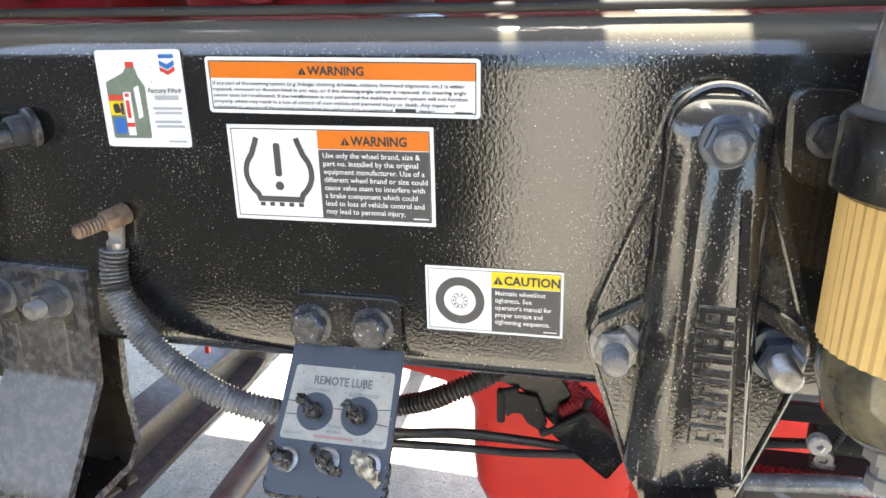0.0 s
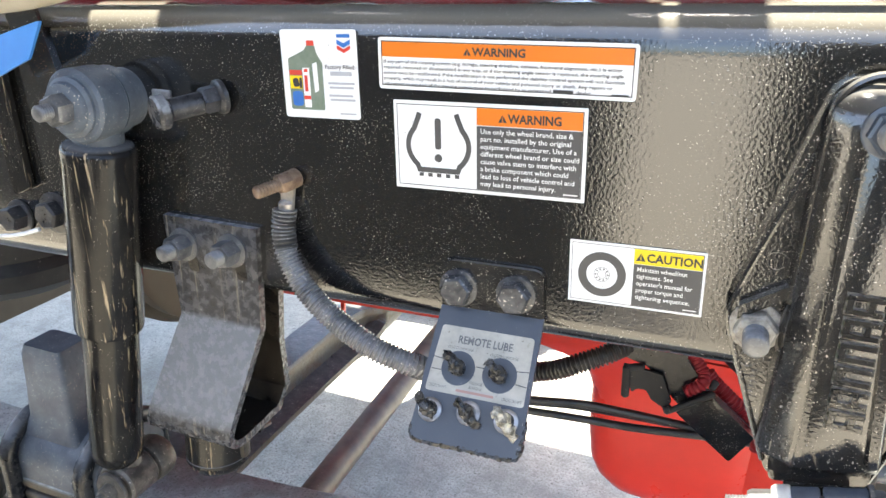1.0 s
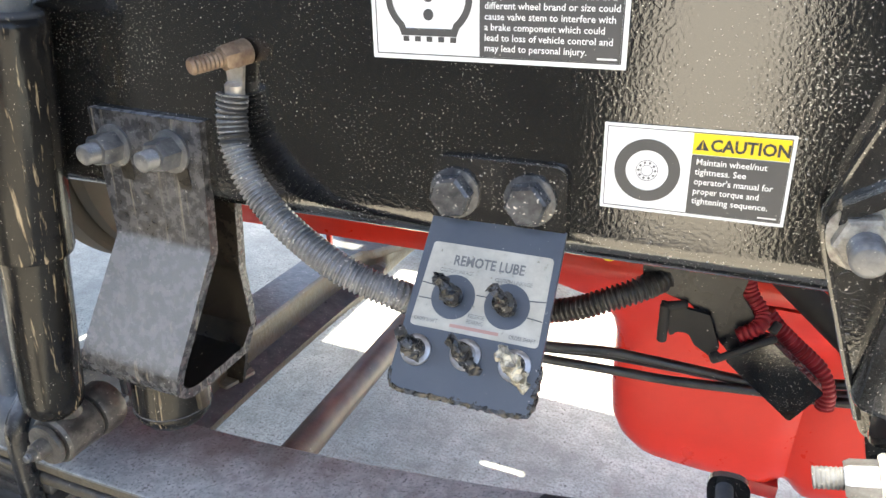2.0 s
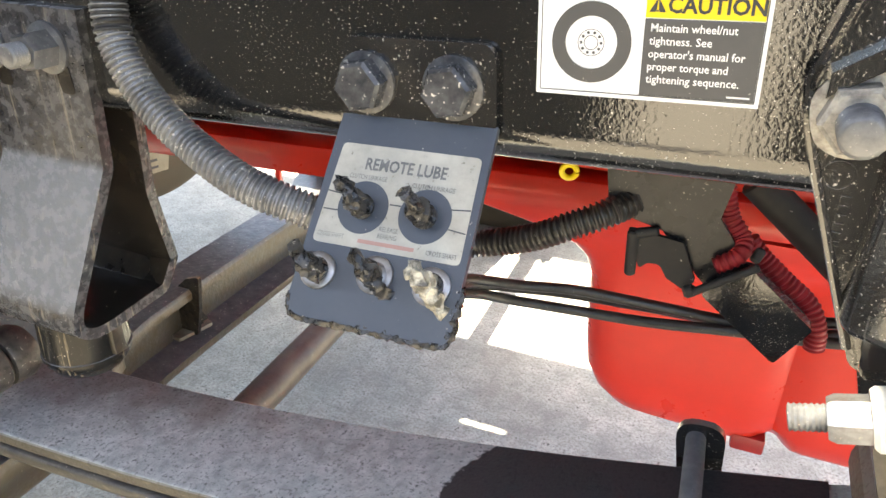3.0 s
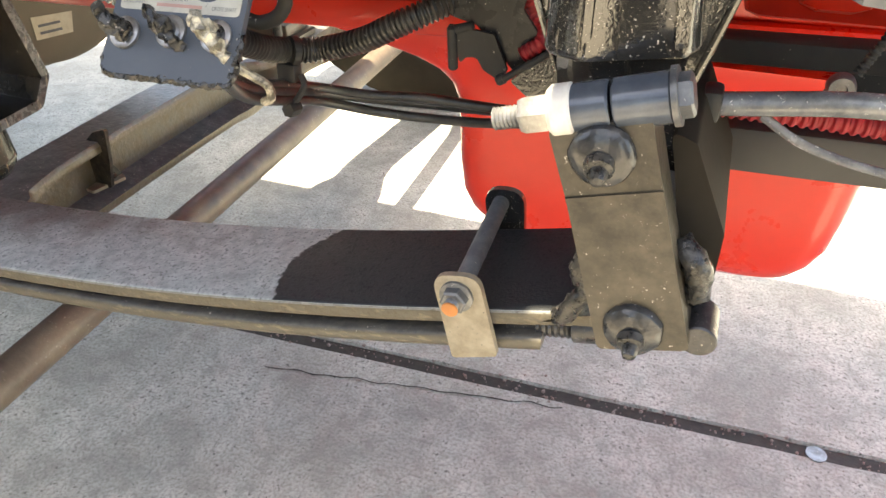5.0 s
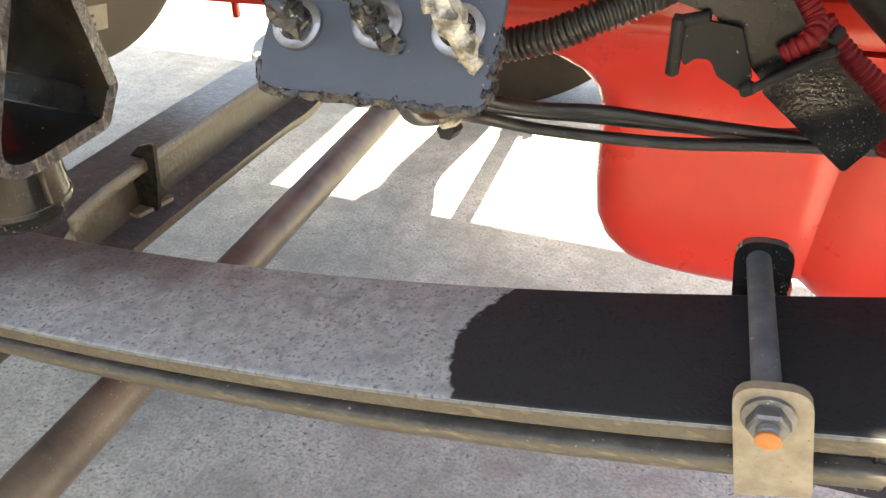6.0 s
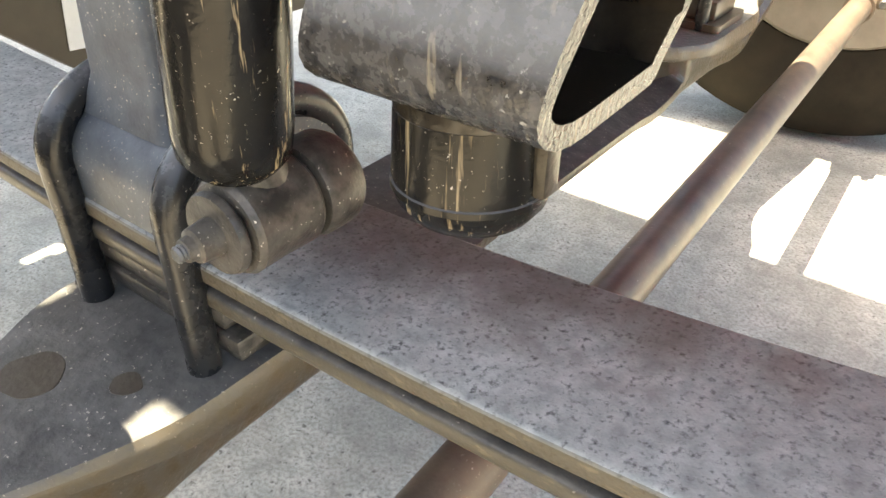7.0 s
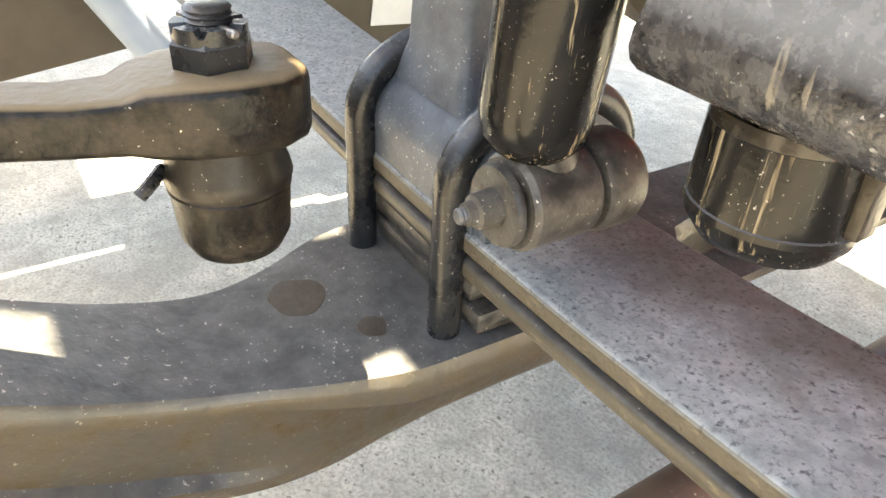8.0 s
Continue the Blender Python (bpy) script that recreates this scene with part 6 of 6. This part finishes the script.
tube(bm, [(J.x - 0.005, J.y - 0.031, J.z - 0.049), (J.x + 0.004, J.y - 0.040, J.z - 0.052), (J.x + 0.006, J.y - 0.046, J.z - 0.056)], 0.0035, 0.003, 8)
part("boot_clip", bm, M_GREASE, t)

# ---- small things on the rail ----
t = thing("clevis_bolt", (-0.34, -0.02, 0.955), "long dusty bolt with a round head standing off the rail", "bolt")
bm = B()
rod(bm, (-0.322, 0.0, 0.958), (-0.343, -0.040, 0.952), 0.0095, 20)
part("shank", bm, M_DARKBOLT, t)
bm = B()
lathe(bm, (-0.318, 0.0, 0.960), (-0.46, -0.88, -0.12), [(0, 0.015), (0.004, 0.015), (0.006, 0.012)], 24)
hexagon(bm, (-0.3215, -0.004, 0.959), (-0.328, -0.016, 0.957), 0.021)
part("nut", bm, M_DARKBOLT, t)
bm = B()
lathe(bm, (-0.343, -0.040, 0.952), (-0.46, -0.88, -0.12), [(0, 0.010), (0.003, 0.0145), (0.010, 0.0150), (0.012, 0.0130)], 28)
part("head", bm, M_BRACKET, t)
bm = B()
box(bm, (-0.372, -0.026, 0.957), (-0.352, -0.023, 0.966), 0.001)
part("tab", bm, M_ZINC, t)

t = thing("hose_clip_bolt", (-0.51, 0, 0.915), "black strap clamp with one pale bolt on the rail", "clamp")
bm = B()
slab(bm, rounded([(-0.560, 1.02), (-0.520, 1.03), (-0.495, 0.935), (-0.515, 0.925)], 0.006, 4), xz(0.0), 0.004, 0.001, 2)
part("plate", bm, M_CAST, t)
bolt_out(t, (-0.509, -0.004, 0.941), (0, -1, 0), 0.014, 0.009, 0.010, M_ZINC)
bm = B()
slab(bm, rounded([(-0.600, 1.00), (-0.572, 1.00), (-0.561, 0.850), (-0.586, 0.838)], 0.004, 4), xz(-0.004), 0.006, 0.0015, 2)
solo("rubber_strap", bm, M_SHOCK, "black rubber strap hanging on the rail", "strap")
bm = B()
slab(bm, rounded([(-0.58, 0.990), (-0.480, 1.019), (-0.502, 0.984), (-0.570, 0.955)], 0.002, 3), xz(-0.030), 0.003, 0.0008, 1)
solo("blue_tag", bm, mat("blue_plastic", (0.05, 0.22, 0.6), (0.06, 0.26, 0.66), 0.4, 0, 30), "bright blue plastic tag tied by the rail", "tag")
bm = B()
tube(bm, [(-0.75, -0.04, 1.025), (-0.60, -0.04, 1.032), (-0.50, -0.04, 1.040), (-0.42, -0.04, 1.056), (-0.34, -0.03, 1.085)], 0.015, 0.02, 16)
solo("beige_hose", bm, mat("beige_sleeve", (0.34, 0.30, 0.22), (0.42, 0.38, 0.29), 0.55, 0, 30), "beige sleeved hose over the front of the rail", "hose")
t = thing("rail_bolt_pair", (-0.52, 0, 0.84), "two dusty bolts on the rail behind the shock absorber", "bolts")
bolt_out(t, (-0.594, -0.001, 0.812), (0, -1, 0), 0.024, 0.016, 0.018, M_DARKBOLT)
bolt_out(t, (-0.541, -0.001, 0.823), (0, -1, 0), 0.026, 0.014, 0.022, M_DARKBOLT)
bm = B()
tube(bm, [(-0.66, -0.04, 0.795), (-0.61, -0.035, 0.798), (-0.57, -0.03, 0.803), (-0.54, -0.025, 0.812)], 0.0022, 0.01, 8)
solo("white_tie", bm, M_WHITE, "thin white plastic cable tie end", "cable tie")

# dark air spring and brown panel in the background
t = thing("air_canister", (-0.90, 0.20, 0.60), "dark rubber canister hanging under the rail", "canister")
bm = B()
lathe(bm, (-0.90, 0.20, 0.80), (0, 0, -1), [(0, 0.08), (0.03, 0.13), (0.08, 0.15), (0.12, 0.145), (0.135, 0.155), (0.16, 0.15), (0.185, 0.11), (0.20, 0.05)], 48)
part("body", bm, M_RUBBER, t)
t = thing("radiator_panel", (-1.55, 0.45, 0.30), "brown-grey panel with a torn white paper label", "panel")
bm = B()
slab(bm, [(0.272, 0.345), (0.42, 0.218), (1.2, 0.218), (1.2, 0.75), (0.18, 0.75), (0.18, 0.42)], yz(-1.62), 0.1, 0.006, 2)
slab(bm, rounded([(-0.46, 0.252), (-0.26, 0.252), (-0.018, 0.285), (-0.078, 0.42), (-0.092, 0.75), (-0.46, 0.75)], 0.012, 4), yz(-1.62), 0.09, 0.006, 2)
part("panel", bm, M_BROWNPANEL, t)
bm = B()
slab(bm, [(0.398, 0.268), (0.572, 0.256), (0.582, 0.348), (0.410, 0.364)], yz(-1.519), 0.002)
part("paper_label", bm, M_WHITE, t, "white paper label")
bm = B()
tube(bm, [(-1.47, -0.15, 0.52), (-1.47, -0.09, 0.41), (-1.47, -0.04, 0.325), (-1.47, 0.00, 0.262)], 0.03, 0.03, 14)
solo("pale_pipe", bm, mat("pale_blue_paint", (0.33, 0.40, 0.50), (0.38, 0.44, 0.52), 0.4, 0, 20), "pale blue-white pipe in front of the panel", "pipe")

# ---- unseen panels added above to shape sun and shade, and walls beside for reflections ----
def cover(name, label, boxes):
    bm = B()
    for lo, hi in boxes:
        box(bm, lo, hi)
    return solo(name, bm, M_SHADE_PANEL, label, "bodywork", kind="structure")


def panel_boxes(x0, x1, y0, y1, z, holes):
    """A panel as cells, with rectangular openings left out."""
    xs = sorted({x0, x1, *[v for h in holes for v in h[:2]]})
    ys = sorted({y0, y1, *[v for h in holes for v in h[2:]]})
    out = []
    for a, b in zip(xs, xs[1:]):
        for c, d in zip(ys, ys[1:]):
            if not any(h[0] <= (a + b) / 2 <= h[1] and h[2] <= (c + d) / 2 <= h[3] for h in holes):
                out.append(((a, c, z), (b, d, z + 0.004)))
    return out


# Each opening is placed to let one patch of sun through.
cover("engine_shade_panel", "unseen dark panel added over the engine, its openings shaping sun patches", panel_boxes(-2.1, 0.75, 0.05, 0.838, 1.50, [(-1.69, -1.66, 0.05, 0.838), (-0.87, -0.775, 0.603, 0.633), (-0.588, -0.503, 0.545, 0.581), (-1.065, -1.03, 0.05, 0.068)]) + [((-2.7, 0.83, 1.50), (-1.11, 1.50, 1.504)), ((-3.2, 0.05, 1.50), (-2.1, 0.83, 1.504))])
cover("rail_shade_panel", "unseen dark panel added above the rail, its openings shaping sun flecks", panel_boxes(-3.2, 0.45, -0.66, 0.09, 1.70, [(-0.023, 0.064, -0.045, 0.0), (-0.100, -0.090, -0.020, 0.0), (-0.090, -0.079, -0.045, -0.020), (-0.60, -0.52, -0.047, -0.010), (-1.745, -1.712, -0.60, 0.09), (-2.36, -1.85, -0.27, -0.12), (-1.52, -1.41, -0.48, -0.40), (-0.787, -0.765, -0.190, -0.163), (-0.876, -0.818, -0.368, -0.338), (-0.07, -0.032, -0.142, -0.108), (0.018, 0.075, -0.072, -0.052), (-1.112, -1.070, 0.015, 0.076), (-0.96, -0.925, -0.158, -0.135)]))
cover("far_wheel_shade_panel", "unseen dark panel added to shade the far wheel", [((-1.20, 1.31, 1.30), (-0.35, 2.0, 1.304))])
# Added walls out of view; their gaps set the tan reflections in the paint.
bm = B()
box(bm, (-3.6, -1.75, 0), (-0.22, -1.50, 1.55), 0.02)
solo("reflection_wall_west", bm, M_WALL, "unseen dark wall added to darken reflections in the rail", "wall", kind="structure")
bm = B()
box(bm, (0.19, -1.75, 0), (0.80, -1.50, 1.55), 0.02)
box(bm, (1.75, -1.75, 0), (3.6, -1.50, 1.55), 0.02)
solo("reflection_wall_east", bm, M_WALL, "unseen dark wall added for reflections, with a gap for bright ground", "wall", kind="structure")
